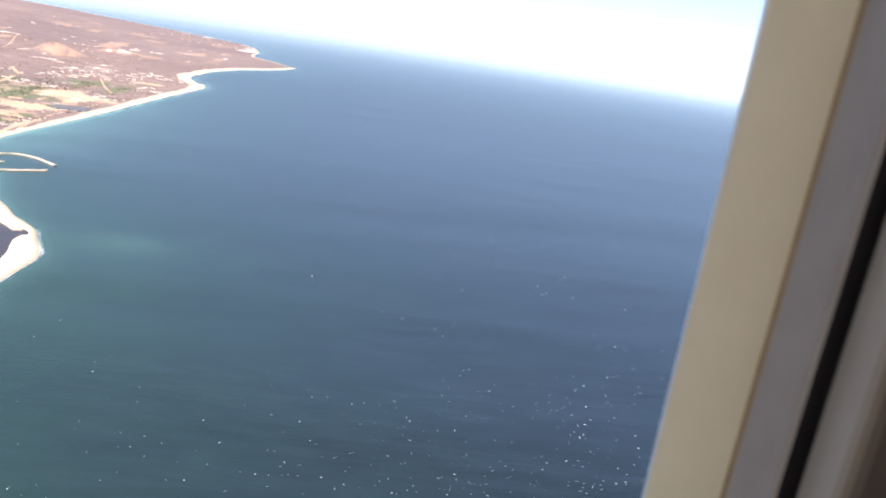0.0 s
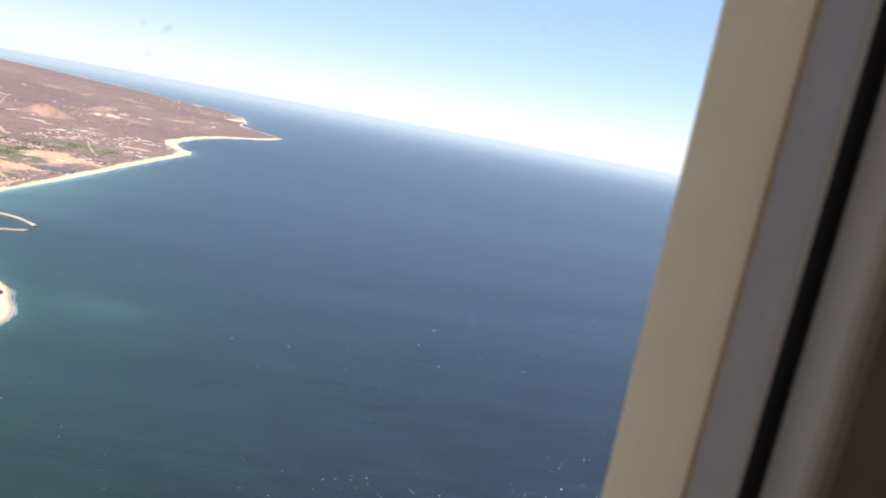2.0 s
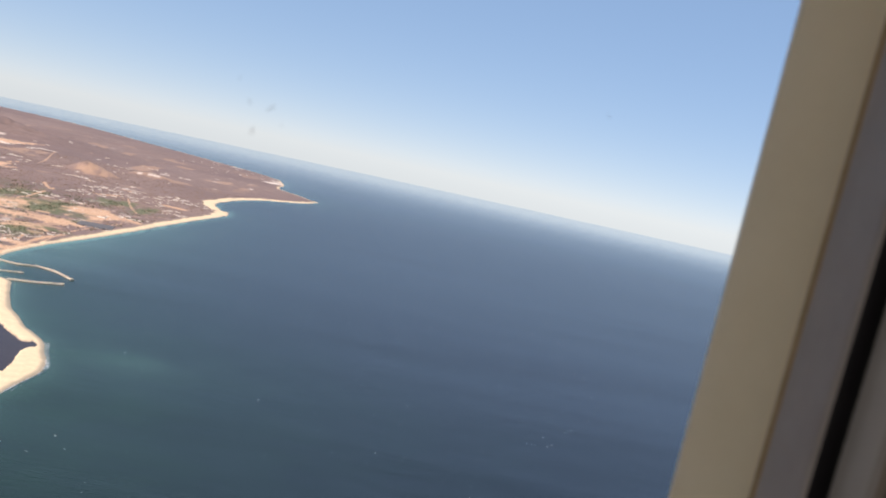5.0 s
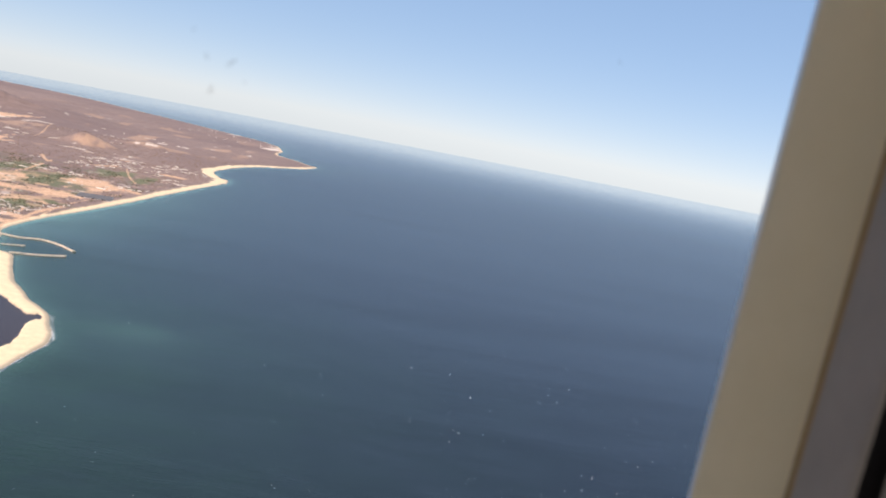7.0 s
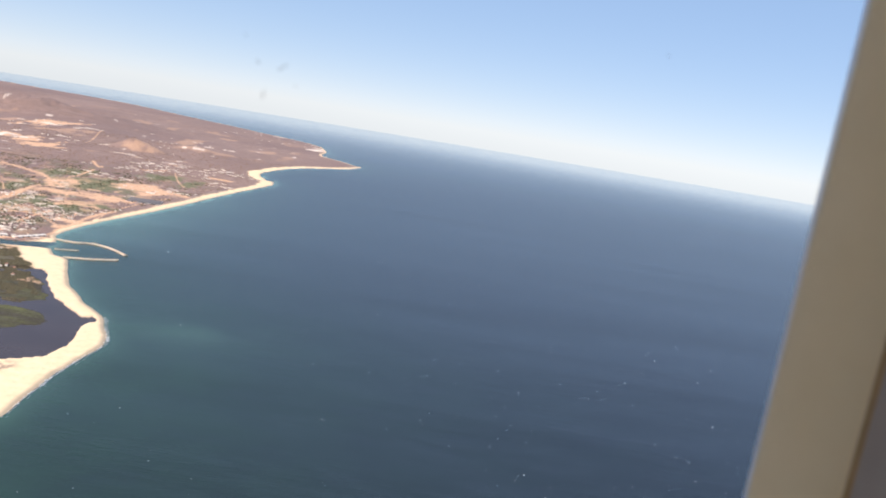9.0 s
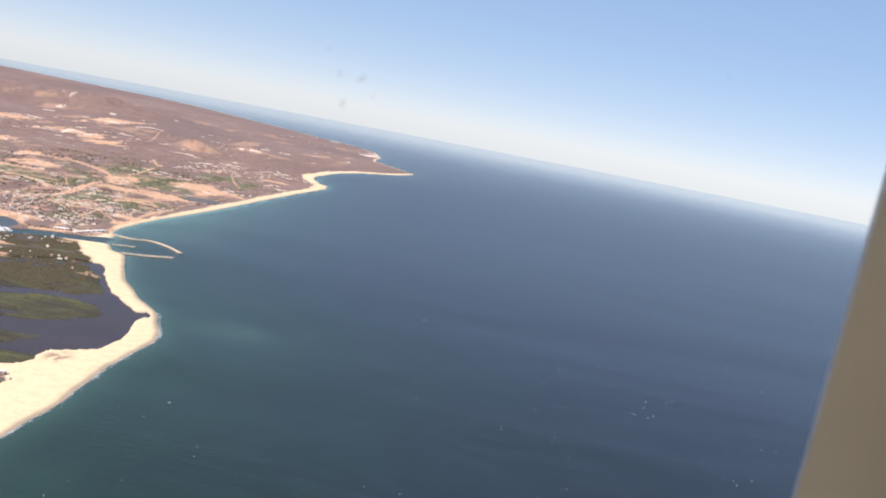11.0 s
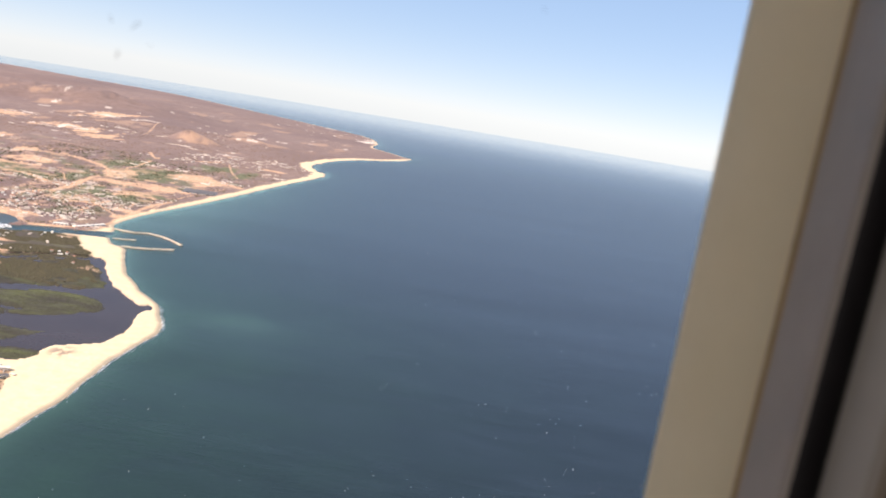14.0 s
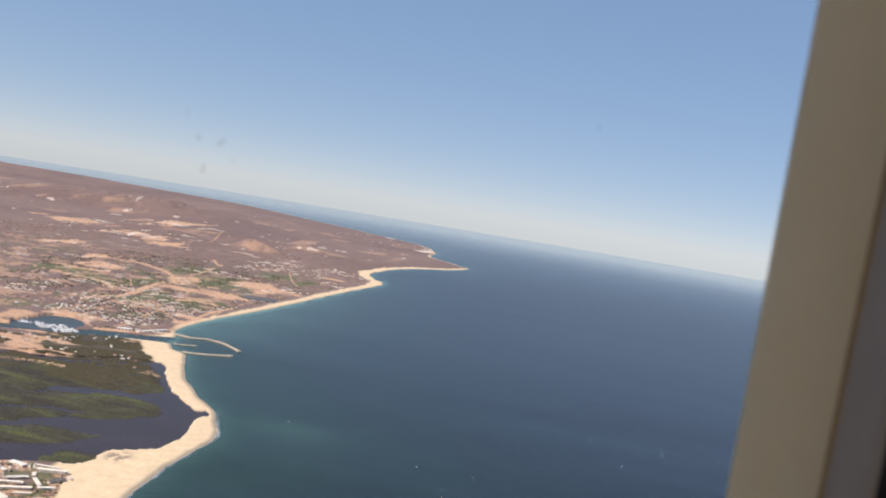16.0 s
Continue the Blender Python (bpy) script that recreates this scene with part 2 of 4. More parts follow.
def vnoise(x, y, scale, octaves=4, seed=1):
    """Fractal value noise, 0 to 1."""
    total, amp, norm = 0.0, 1.0, 0.0
    px, py = np.asarray(x, float) / scale, np.asarray(y, float) / scale
    for o in range(octaves):
        ix, iy = np.floor(px).astype(np.int64), np.floor(py).astype(np.int64)
        fx, fy = px - ix, py - iy
        fx, fy = fx * fx * (3 - 2 * fx), fy * fy * (3 - 2 * fy)
        a, b = lattice(ix, iy, seed + o), lattice(ix + 1, iy, seed + o)
        c, d = lattice(ix, iy + 1, seed + o), lattice(ix + 1, iy + 1, seed + o)
        total = total + amp * ((a * (1 - fx) + b * fx) * (1 - fy) + (c * (1 - fx) + d * fx) * fy)
        norm += amp
        amp, px, py = amp * 0.5, px * 2.03 + 17.3, py * 2.03 + 9.1
    return total / norm


def spline(pts, steps=6, closed=False):
    """A Catmull-Rom curve through the points."""
    p = np.array(pts, float)
    n, out = len(p), []
    for i in range(n if closed else n - 1):
        a = p[(i - 1) % n] if closed or i > 0 else p[0]
        b, c = p[i], p[(i + 1) % n]
        d = p[(i + 2) % n] if closed or i + 2 < n else p[-1]
        for s in np.arange(steps) / steps:
            out.append(0.5 * (2 * b + (c - a) * s + (2 * a - 5 * b + 4 * c - d) * s * s + (3 * b - a - 3 * c + d) * s ** 3))
    if not closed:
        out.append(p[-1])
    return np.array(out)


def inside_distance(x, y, poly):
    """Signed distance to a closed outline, positive inside."""
    best = np.full(x.shape, 1e18)
    inside = np.zeros(x.shape, bool)
    a = np.asarray(poly)
    b = np.roll(a, -1, 0)
    for (ax, ay), (bx, by) in zip(a, b):
        dx, dy = bx - ax, by - ay
        t = np.clip(((x - ax) * dx + (y - ay) * dy) / (dx * dx + dy * dy + 1e-12), 0, 1)
        np.minimum(best, (x - ax - t * dx) ** 2 + (y - ay - t * dy) ** 2, out=best)
        if ay != by:
            inside ^= ((ay > y) != (by > y)) & (x < (bx - ax) * (y - ay) / (by - ay) + ax)
    d = np.sqrt(best)
    return np.where(inside, d, -d)


def line_distance(x, y, line):
    best = np.full(x.shape, 1e18)
    a = np.asarray(line)
    for (ax, ay), (bx, by) in zip(a[:-1], a[1:]):
        dx, dy = bx - ax, by - ay
        t = np.clip(((x - ax) * dx + (y - ay) * dy) / (dx * dx + dy * dy + 1e-12), 0, 1)
        np.minimum(best, (x - ax - t * dx) ** 2 + (y - ay - t * dy) ** 2, out=best)
    return np.sqrt(best)


# ---- plan of the coast, in metres ----
COAST_FAR = [(-3700, 3100), (-2500, 3330), (-1808.1, 3163.5), (-1625.3, 3108.4), (-1449.7, 3055.4), (-1093.3, 2940.5),
             (-764.9, 2624.6), (-593.4, 2455.9), (-478, 2326.5), (-404.2, 2256.3), (-330.6, 2159.1), (-288.9, 2056.2),
             (-255.1, 1899.3), (-246.7, 1761.6), (-231.2, 1709.9), (-193.9, 1652.5), (-173.8, 1611), (-157.6, 1582.3),
             (-145.5, 1573)]
COAST_MID = [(-153.5, 1496.1), (-175.3, 1422.1), (-200.5, 1362.4), (-220.4, 1285.2), (-227.9, 1227.5), (-230.8, 1173.7),
             (-232.3, 1114.7), (-217.2, 1063.3), (-206.1, 1039.8), (-197.8, 1031.2), (-193.1, 995.1), (-195.8, 944.3),
             (-200, 894.7), (-206.4, 792.2), (-210.6, 707.4), (-214.8, 641.6), (-219.9, 591.5), (-221.7, 568.1),
             (-222.7, 544.6), (-222.5, 524.5), (-221.2, 510.1), (-219.3, 499.9), (-215.3, 493)]
COAST_NEAR = [(-206.1, 464.4), (-198.8, 451.1), (-192, 447.6), (-186.1, 439.7), (-179.5, 423.2), (-172.5, 407.2),
             (-164.4, 391.4), (-156.1, 378.7), (-147.7, 366.4), (-141, 359.1), (-135.3, 352.5), (-131, 346.1),
             (-126.3, 334.2), (-121.2, 321.8), (-118.3, 311.4), (-118.5, 298.5), (-118.9, 282.5), (-119.1, 271.7),
             (-118.1, 260.6), (-117.3, 248.8), (-116, 238.2), (-115.8, 231.9), (-116.3, 224), (-116.6, 217.8),
             (-116.7, 210.1), (-116.7, 204), (-116.2, 198.1), (-115.6, 192), (-114.7, 186.3), (-106, 130), (-95, 40),
             (-88, -300), (-220, -1500), (-3300, -1500)]
LAGOON_EDGE = [(-187.7, 414.4), (-178.2, 397.2), (-167.4, 378.3), (-161.1, 368.3), (-154.6, 360.4), (-148.9, 354.5),
             (-142.9, 347.2), (-138.9, 342.7), (-136.1, 346.9), (-132.8, 340.9), (-133.8, 335.5), (-133.1, 324.7),
             (-130.2, 314.6), (-128.8, 305.7), (-129.2, 295.4), (-130, 289.4), (-134, 284.7), (-138.1, 280.7),
             (-141.1, 276.8), (-141.4, 271.1), (-140.6, 265.1), (-142.6, 259.9), (-146, 257.8), (-151.9, 255.7),
             (-196.4, 232.2), (-240.2, 264.7), (-276.4, 322.6), (-264.8, 376.3), (-230.6, 386.6), (-206.1, 406.6)]
ISLES = [[(-189.6, 274.9), (-182.8, 282.8), (-172.5, 289), (-161.2, 289.9), (-150.1, 291.3), (-154.9, 280.4),
          (-164.7, 270.4), (-175.3, 263.2), (-180.9, 260.6)],
         [(-245.4, 367), (-215.2, 382), (-186.9, 388.5), (-172.1, 381.4), (-167.2, 369.9), (-175.1, 354.6),
          (-197.9, 338.4), (-214.9, 316.8)],
         [(-154.9, 261.7), (-151.3, 268.9), (-143.3, 269.2), (-139.8, 265.7), (-142.8, 260.3), (-153, 256.1)],
         [(-211.8, 311.6), (-195, 328.3), (-177, 337.8), (-160.6, 337.6), (-160.5, 325.4), (-170.2, 313.2),
          (-188.1, 311.1), (-203, 297.2)],
         [(-172.6, 309.6), (-153.9, 325.2), (-149.3, 323.5), (-158.7, 311.1), (-170.3, 304.7)],
         [(-200.6, 293.2), (-187.6, 306.2), (-173.4, 304.8), (-181.6, 291.3), (-193.2, 280.9)],
         [(-205.2, 388.3), (-192.4, 401.7), (-177.8, 389.2), (-169.6, 376.2), (-164, 366.8), (-165.4, 354.2), (-174.7, 353.7), (-186.7, 348.6)],
         [(-181.7, 337.9), (-168, 343.4), (-153.5, 338.6), (-144.8, 327), (-154.7, 316.7), (-168.7, 310.1)]]
COMPOUND = [(-164.4, 243.3), (-159.1, 250.5), (-147.7, 251), (-140.1, 250.2), (-134.8, 237.7), (-131.9, 227), (-129.9, 217.1), (-139.1, 216.3), (-148.7, 220.1), (-155.6, 224.9)]
CHANNEL = [(-192.8, 476.2), (-204.5, 472.9), (-211.3, 471.2), (-219.1, 467), (-227.4, 462.3), (-235.7, 460.1), (-243.5, 457), (-253.2, 446.5), (-266.9, 436.9), (-280.6, 429.8), (-303.9, 416.7)]
BASIN = [(-288.4, 441.4), (-288.9, 452.2), (-288.5, 467.9), (-285.6, 478.2), (-275.8, 481.4), (-265.8, 475.7), (-258.2, 463.1), (-260.1, 449.8), (-266.9, 436.9), (-278.6, 431.8)]
ROADS = [(0.6, [(-517.1, 1319.4), (-480.9, 1203.1), (-458, 1119.3)]), 
         (0.7, [(-399.5, 787.5), (-378.7, 772.3), (-360.7, 759.3), (-345.4, 746.7)]), 
         (0.9, [(-417, 683.4), (-403.1, 681.2), (-385.7, 676.5)]), (0.7, [(-405.3, 645.7), (-389.9, 640.2), (-365.1, 631.6)]), 
         (0.6, [(-358.8, 639.1), (-341.8, 631.5), (-323.8, 619.5)]), 
         (0.6, [(-323.4, 752.5), (-324, 774.5), (-330.9, 806.8), (-338.4, 848.1)]), 
         (0.6, [(-366.3, 911.7), (-353.1, 886.6), (-342.6, 880.2)]), (0.6, [(-254.2, 555.3), (-241, 539.9), (-227.3, 524.9)]), 
         (0.6, [(-260, 571), (-256.4, 544.4), (-253.4, 520.8)]), (0.6, [(-244.9, 587.5), (-238.5, 563.4)]), 
         (0.6, [(-287.3, 939.1), (-264.1, 873.5), (-245.2, 831.4)]), (1.5, [(-318.6, 918.2), (-301.4, 923.7), (-289.6, 929)]), 
         (0.7, [(-269.2, 615.2), (-258.6, 629.3), (-243.8, 634.7)]), (1.1, [(-397.1, 1073.2), (-366, 1048.6)]), 
         (0.6, [(-308.4, 550.9), (-303.3, 561.3), (-303.1, 579.8)]), (0.6, [(-309.9, 523.1), (-316.1, 552.4)]), 
         (0.6, [(-289.9, 557.3), (-279.3, 553.2), (-275.1, 575.2)]), (0.6, [(-320.6, 578), (-320.3, 599.8)]), 
         (0.6, [(-345.4, 678.3), (-333.9, 664.1), (-317.9, 634.2)]), (0.9, [(-288.5, 703.1), (-275.5, 712.4), (-262.3, 728)]), 
         (0.6, [(-289.8, 505.6), (-280.6, 519.5), (-270, 526.6)]),
         (3.1, [(-394.3, 784.9), (-370.4, 772.8), (-345.7, 751.9)]), (3.6, [(-407.8, 680.5), (-380.3, 674.8)]),
         (2.2, [(-385.6, 641.6), (-359.8, 636.6), (-344.1, 631.1), (-321.9, 613.5)]), (1.4, [(-304.7, 540.5), (-306.2, 562.4), (-302.9, 576.4)]),
         (0.8, [(-256.2, 557.9), (-244.2, 544.1), (-231.1, 529.6)]), (0.9, [(-254, 527.8), (-257.6, 558.2), (-258.2, 577.7)]),
         (2.8, [(-279, 624.4), (-266.7, 632.2), (-254.4, 636.9)]), (1.1, [(-323.3, 752.6), (-326.1, 783), (-338.2, 852.2)]),
         (2.7, [(-269.5, 611.4), (-260.8, 624.4), (-244.5, 621.7)]), (0.6, [(-239.8, 568.7), (-243.4, 586.3)]), (0.9, [(-246.8, 475.6), (-247, 498.2)]),
         (1.1, [(-217.9, 387.1), (-209.9, 395)]), (1.4, [(-366, 915.6), (-346.9, 878.1), (-341.3, 876.1)])]
TRACTS = [(1.7, [(-297.7, 578.1), (-302.5, 600.6), (-310.8, 646.1), (-316.4, 690.5)]), 
         (2.9, [(-319, 696), (-309.1, 695.1), (-296.8, 688.6)]), (1.6, [(-348.6, 753.1), (-332.9, 734.4), (-314.5, 713.7)]), 
         (2.1, [(-425.3, 785.4), (-411.8, 781.6), (-396.9, 772.2)]), (3.5, [(-404.5, 708.4), (-398.5, 728.5), (-373.3, 718.7)]), 
         (1.6, [(-388.3, 691.7), (-374.6, 682.5)]), (5.2, [(-271.6, 761.3), (-272.2, 790.7), (-258.8, 785.9), (-241, 781.3)]), 
         (3, [(-256.2, 740.7), (-242.1, 750.9), (-233.1, 771.3)]), (3.5, [(-281.3, 677), (-270.4, 689.7), (-257.4, 698.7)]), 
         (1.7, [(-294.1, 636), (-284, 647.3), (-278.5, 670.5)]), (1.9, [(-260.7, 652.1), (-250.5, 681)]), 
         (1, [(-223.4, 505.8), (-223.7, 530.5), (-226.7, 571.6), (-232.9, 616.8)]), 
         (1.2, [(-233.5, 637.5), (-232.9, 688.6), (-228.1, 735.6)]), 
         (1.6, [(-290.2, 481.3), (-284.5, 491.6), (-276.4, 497.2), (-260.9, 473)]), 
         (1.2, [(-251.8, 463.5), (-239.6, 470), (-225.1, 475.5)]), (1.4, [(-281.9, 579.8), (-273.1, 585.2)]), 
         (1.3, [(-274.3, 626.3), (-265.2, 631.4)]), (1.1, [(-220.6, 490.4), (-210.9, 488.7)]),
         (3.0, [(-258.7, 364), (-244.3, 365.2), (-231.4, 369.1), (-215.6, 371.7)]), (2.0, [(-261.5, 393.6), (-252.8, 397.2), (-250.3, 407.5)]),
          (2.5, [(-261.5, 376.5), (-248.9, 381.5), (-240.4, 384.9)]), (3.0, [(-215.4, 450.8), (-208.4, 447.3), (-201.8, 439.9)]),
         (5.1, [(-299.2, 579.4), (-301.6, 609.9), (-310.1, 646.8), (-313, 680.2), (-300.4, 694.1)]), (3.3, [(-348.5, 758.2), (-316.1, 713.1), (-299.9, 694.9)]),
         (15.5, [(-304.8, 668.2), (-286.2, 666.5), (-268.7, 671.4)]), (8.4, [(-405.3, 712.6), (-399.1, 728.4), (-387.3, 731), (-367, 716.1)]),
         (5.7, [(-423.9, 782.7), (-412.8, 781.5), (-395.7, 775)]), (3.5, [(-292.6, 558.1), (-282.5, 555.2), (-269.4, 556.5), (-260, 563.8), (-258.2, 577.7)]),
         (3.4, [(-290.5, 492.7), (-275.4, 493.6)]), (1.4, [(-279.4, 502.3), (-268.4, 486.4)]), (5.5, [(-377.5, 681), (-367.8, 680.2), (-367.6, 691.8)]),
         (3.9, [(-223.8, 503.1), (-228.7, 541.8), (-233, 586.5), (-231.4, 619.8)]), (16, [(-272.9, 754.4), (-268.8, 794.3), (-244.5, 765.8)]),
         (10.8, [(-250.7, 732.2), (-238.1, 767.2), (-223.5, 763.6)]), (7.5, [(-291.7, 665.4), (-279, 678.8), (-255.5, 689.6)]),
         (10.5, [(-265.9, 667.9), (-250.4, 666.2)]), (5.6, [(-314, 911.7), (-298.9, 949.1)]), (12.2, [(-249.3, 951.7), (-234.9, 952.9)]),
         (2.6, [(-224.6, 494.1), (-223.8, 511.5), (-225.8, 540.6)]), (3.6, [(-231.5, 472.7), (-225.3, 485.5), (-216, 489.4)]),
         (4.2, [(-239.7, 386.1), (-236.4, 392.8), (-225.5, 392.4)]), (2.8, [(-230.5, 370), (-224.2, 372.2), (-214.8, 369.6)]),
         (2.1, [(-242.8, 407.6), (-236.2, 412.8)]), (2.5, [(-185.2, 386.3), (-176.7, 386.9)]), (3.2, [(-225, 444.8), (-220, 447.1)]),
         (4.8, [(-214.4, 446.3), (-207.5, 444.8)]), (4.2, [(-293.3, 480), (-284.2, 487.1), (-273.7, 491.3)]),
         (1.7, [(-273.7, 491.3), (-259.7, 470.4), (-249.1, 463.1), (-242.7, 464.9)])]
CHALK = [(3.1, [(-548.5, 1030.2), (-541.1, 1035.4)]), (2.8, [(-528.7, 1032.1), (-539.1, 1075.4), (-523.1, 1069.2)]), 
         (3.8, [(-515.1, 1053.3), (-504.2, 1076.5)]), (4.4, [(-606.7, 1297.7), (-591.4, 1298.1), (-563.6, 1275.2)]), 
         (3.7, [(-545.3, 1289.7), (-538.3, 1318.8), (-523, 1331.2)]), (1.7, [(-510.2, 990.1), (-485.4, 989.2)]), 
         (3.1, [(-507.4, 1154.8), (-493.8, 1152.2)]), (2.2, [(-631, 1065.8), (-626, 1079.4)]), (1.6, [(-661, 1150.3), (-659.3, 1164.3)]), 
         (1.1, [(-618.1, 1132.8), (-620.7, 1178.9)]), (1.3, [(-620.9, 1240.2), (-621.1, 1264.5)]), 
         (1.5, [(-504.8, 825.4), (-502.3, 835.6)]), (0.6, [(-480.1, 826.3), (-494.4, 860.5)]), (1.1, [(-652.2, 1838.2), (-689.8, 2020)]), 
         (1.3, [(-375.7, 723.2), (-384, 718.3)]), (1.1, [(-231.9, 479.7), (-227.4, 482.9), (-223.3, 485.2)]), 
         (4, [(-660.4, 1446), (-647.1, 1440.4)]), (2.8, [(-441, 1130.7), (-434.4, 1130.9)]), (0.6, [(-388.6, 1080.1), (-366.8, 1042.3)]),
         (12.0, [(-282.4, 1863), (-266.4, 1933)]), (9.0, [(-290.4, 1993), (-268.4, 1963)]),
         (5.0, [(-440, 2235.4), (-396, 2225.4)]), (7.0, [(-623.2, 2521.7), (-581.2, 2501.7)]), (3.5, [(-701.5, 1886), (-651.5, 1916)])]
BARE = [(-321.5, 714.9, 12.2, 19.3), (-230, 530.2, 6.7, 10.5), (-226.4, 551.1, 11.6, 8), (-265, 764.9, 18.9, 14.7), (-250.6, 775.7, 15.8, 11.9), (-264.9, 676.4, 19.7, 8.3), (-280.3, 484.6, 15.2, 5.6),
          (-269, 485.8, 3, 12.4), (-656.2, 1113.4, 30.1, 37.4), (-507.3, 835.4, 15.2, 21.4), (-494.5, 852.7, 11.5, 26.1), (-462.6, 1009, 25.9, 27.6), (-515.2, 1059.7, 32, 28), (-594.9, 1322.4, 22.5, 66), (-312.4, 1025.8, 10.4, 15.5), (-415, 774.3, 13.6, 13.8), (-391.4, 704.5, 15.6, 11.6),
        (-255, 1937.3, 10, 44), (-240, 1740, 7, 20)]
BUMPS = [(-406, 1129.2, 17.3, 13.8), (-389.3, 1135.1, 26.6, 21.3), (-362.2, 1279.7, 26.5, 21.2)]
PALE = [(-181.5, 391.2, 3.5, 6), (-222, 452.6, 5, 3), (-247.2, 392.2, 13, 9), (-231.6, 383.7, 16, 5), (-259, 402.8, 16, 7), (-264.9, 426.2, 16, 5), (-251.2, 414.7, 14, 4),
        (-141.8, 211.4, 12, 12), (-286.4, 433.6, 10, 6), (-296.3, 458.9, 8, 16), (-276.8, 488.7, 18, 5)]
FIELDS = [(-289.4, 582.5, 11, 29.9), (-324.4, 663.2, 15.5, 34.2), (-341.7, 799.7, 20, 47.4), (-298.7, 742.1, 33.9, 55.2), (-263.3, 602.4, 29.5, 13.6), (-363.9, 646.3, 22.2, 21.6), (-337.4, 630.5, 21.4, 20),
          (-388.8, 657.8, 22.9, 20.6), (-290.1, 619.9, 10.2, 16.5), (-245.4, 860, 10.7, 37.6), (-283.5, 871.4, 18.3, 29.6), (-274.4, 882.8, 13.8, 26.8), (-266.6, 564.9, 15.6, 9.2), (-255.8, 627.1, 20.3, 9),
          (-325.1, 666.8, 5.4, 19.7), (-291.4, 584.9, 3, 10.6), (-341.8, 813.8, 6.5, 20.4), (-309.6, 758.2, 5.9, 25.3), (-341.8, 640.7, 8.1, 11.9), (-378, 654.1, 6.8, 12.4), (-291, 616.9, 3.2, 10.2), (-258.6, 611.6, 8.7, 6.6), (-298.7, 742.8, 10, 24.3), (-341.8, 813.8, 4.6, 17.5)]
THICKET = [(-264.3, 429.1), (-249.9, 444.4), (-221, 460.8), (-206.7, 430.4), (-193.5, 419.9), (-178.3, 395.2), (-185.5, 363.4), (-214.9, 342.7)]

LAND = np.vstack([spline(COAST_FAR, 5), spline(COAST_MID, 5), spline(COAST_NEAR, 6)])
LAGOON_LINE = spline(LAGOON_EDGE, 6, True)
ISLE_LINES = [spline(i, 5, True) for i in ISLES]
CHANNEL_LINE = spline(CHANNEL, 6)
BASIN_LINE = spline(BASIN, 5, True)
COMPOUND_LINE = spline(COMPOUND, 3, True)
THICKET_LINE = spline(THICKET, 3, True)


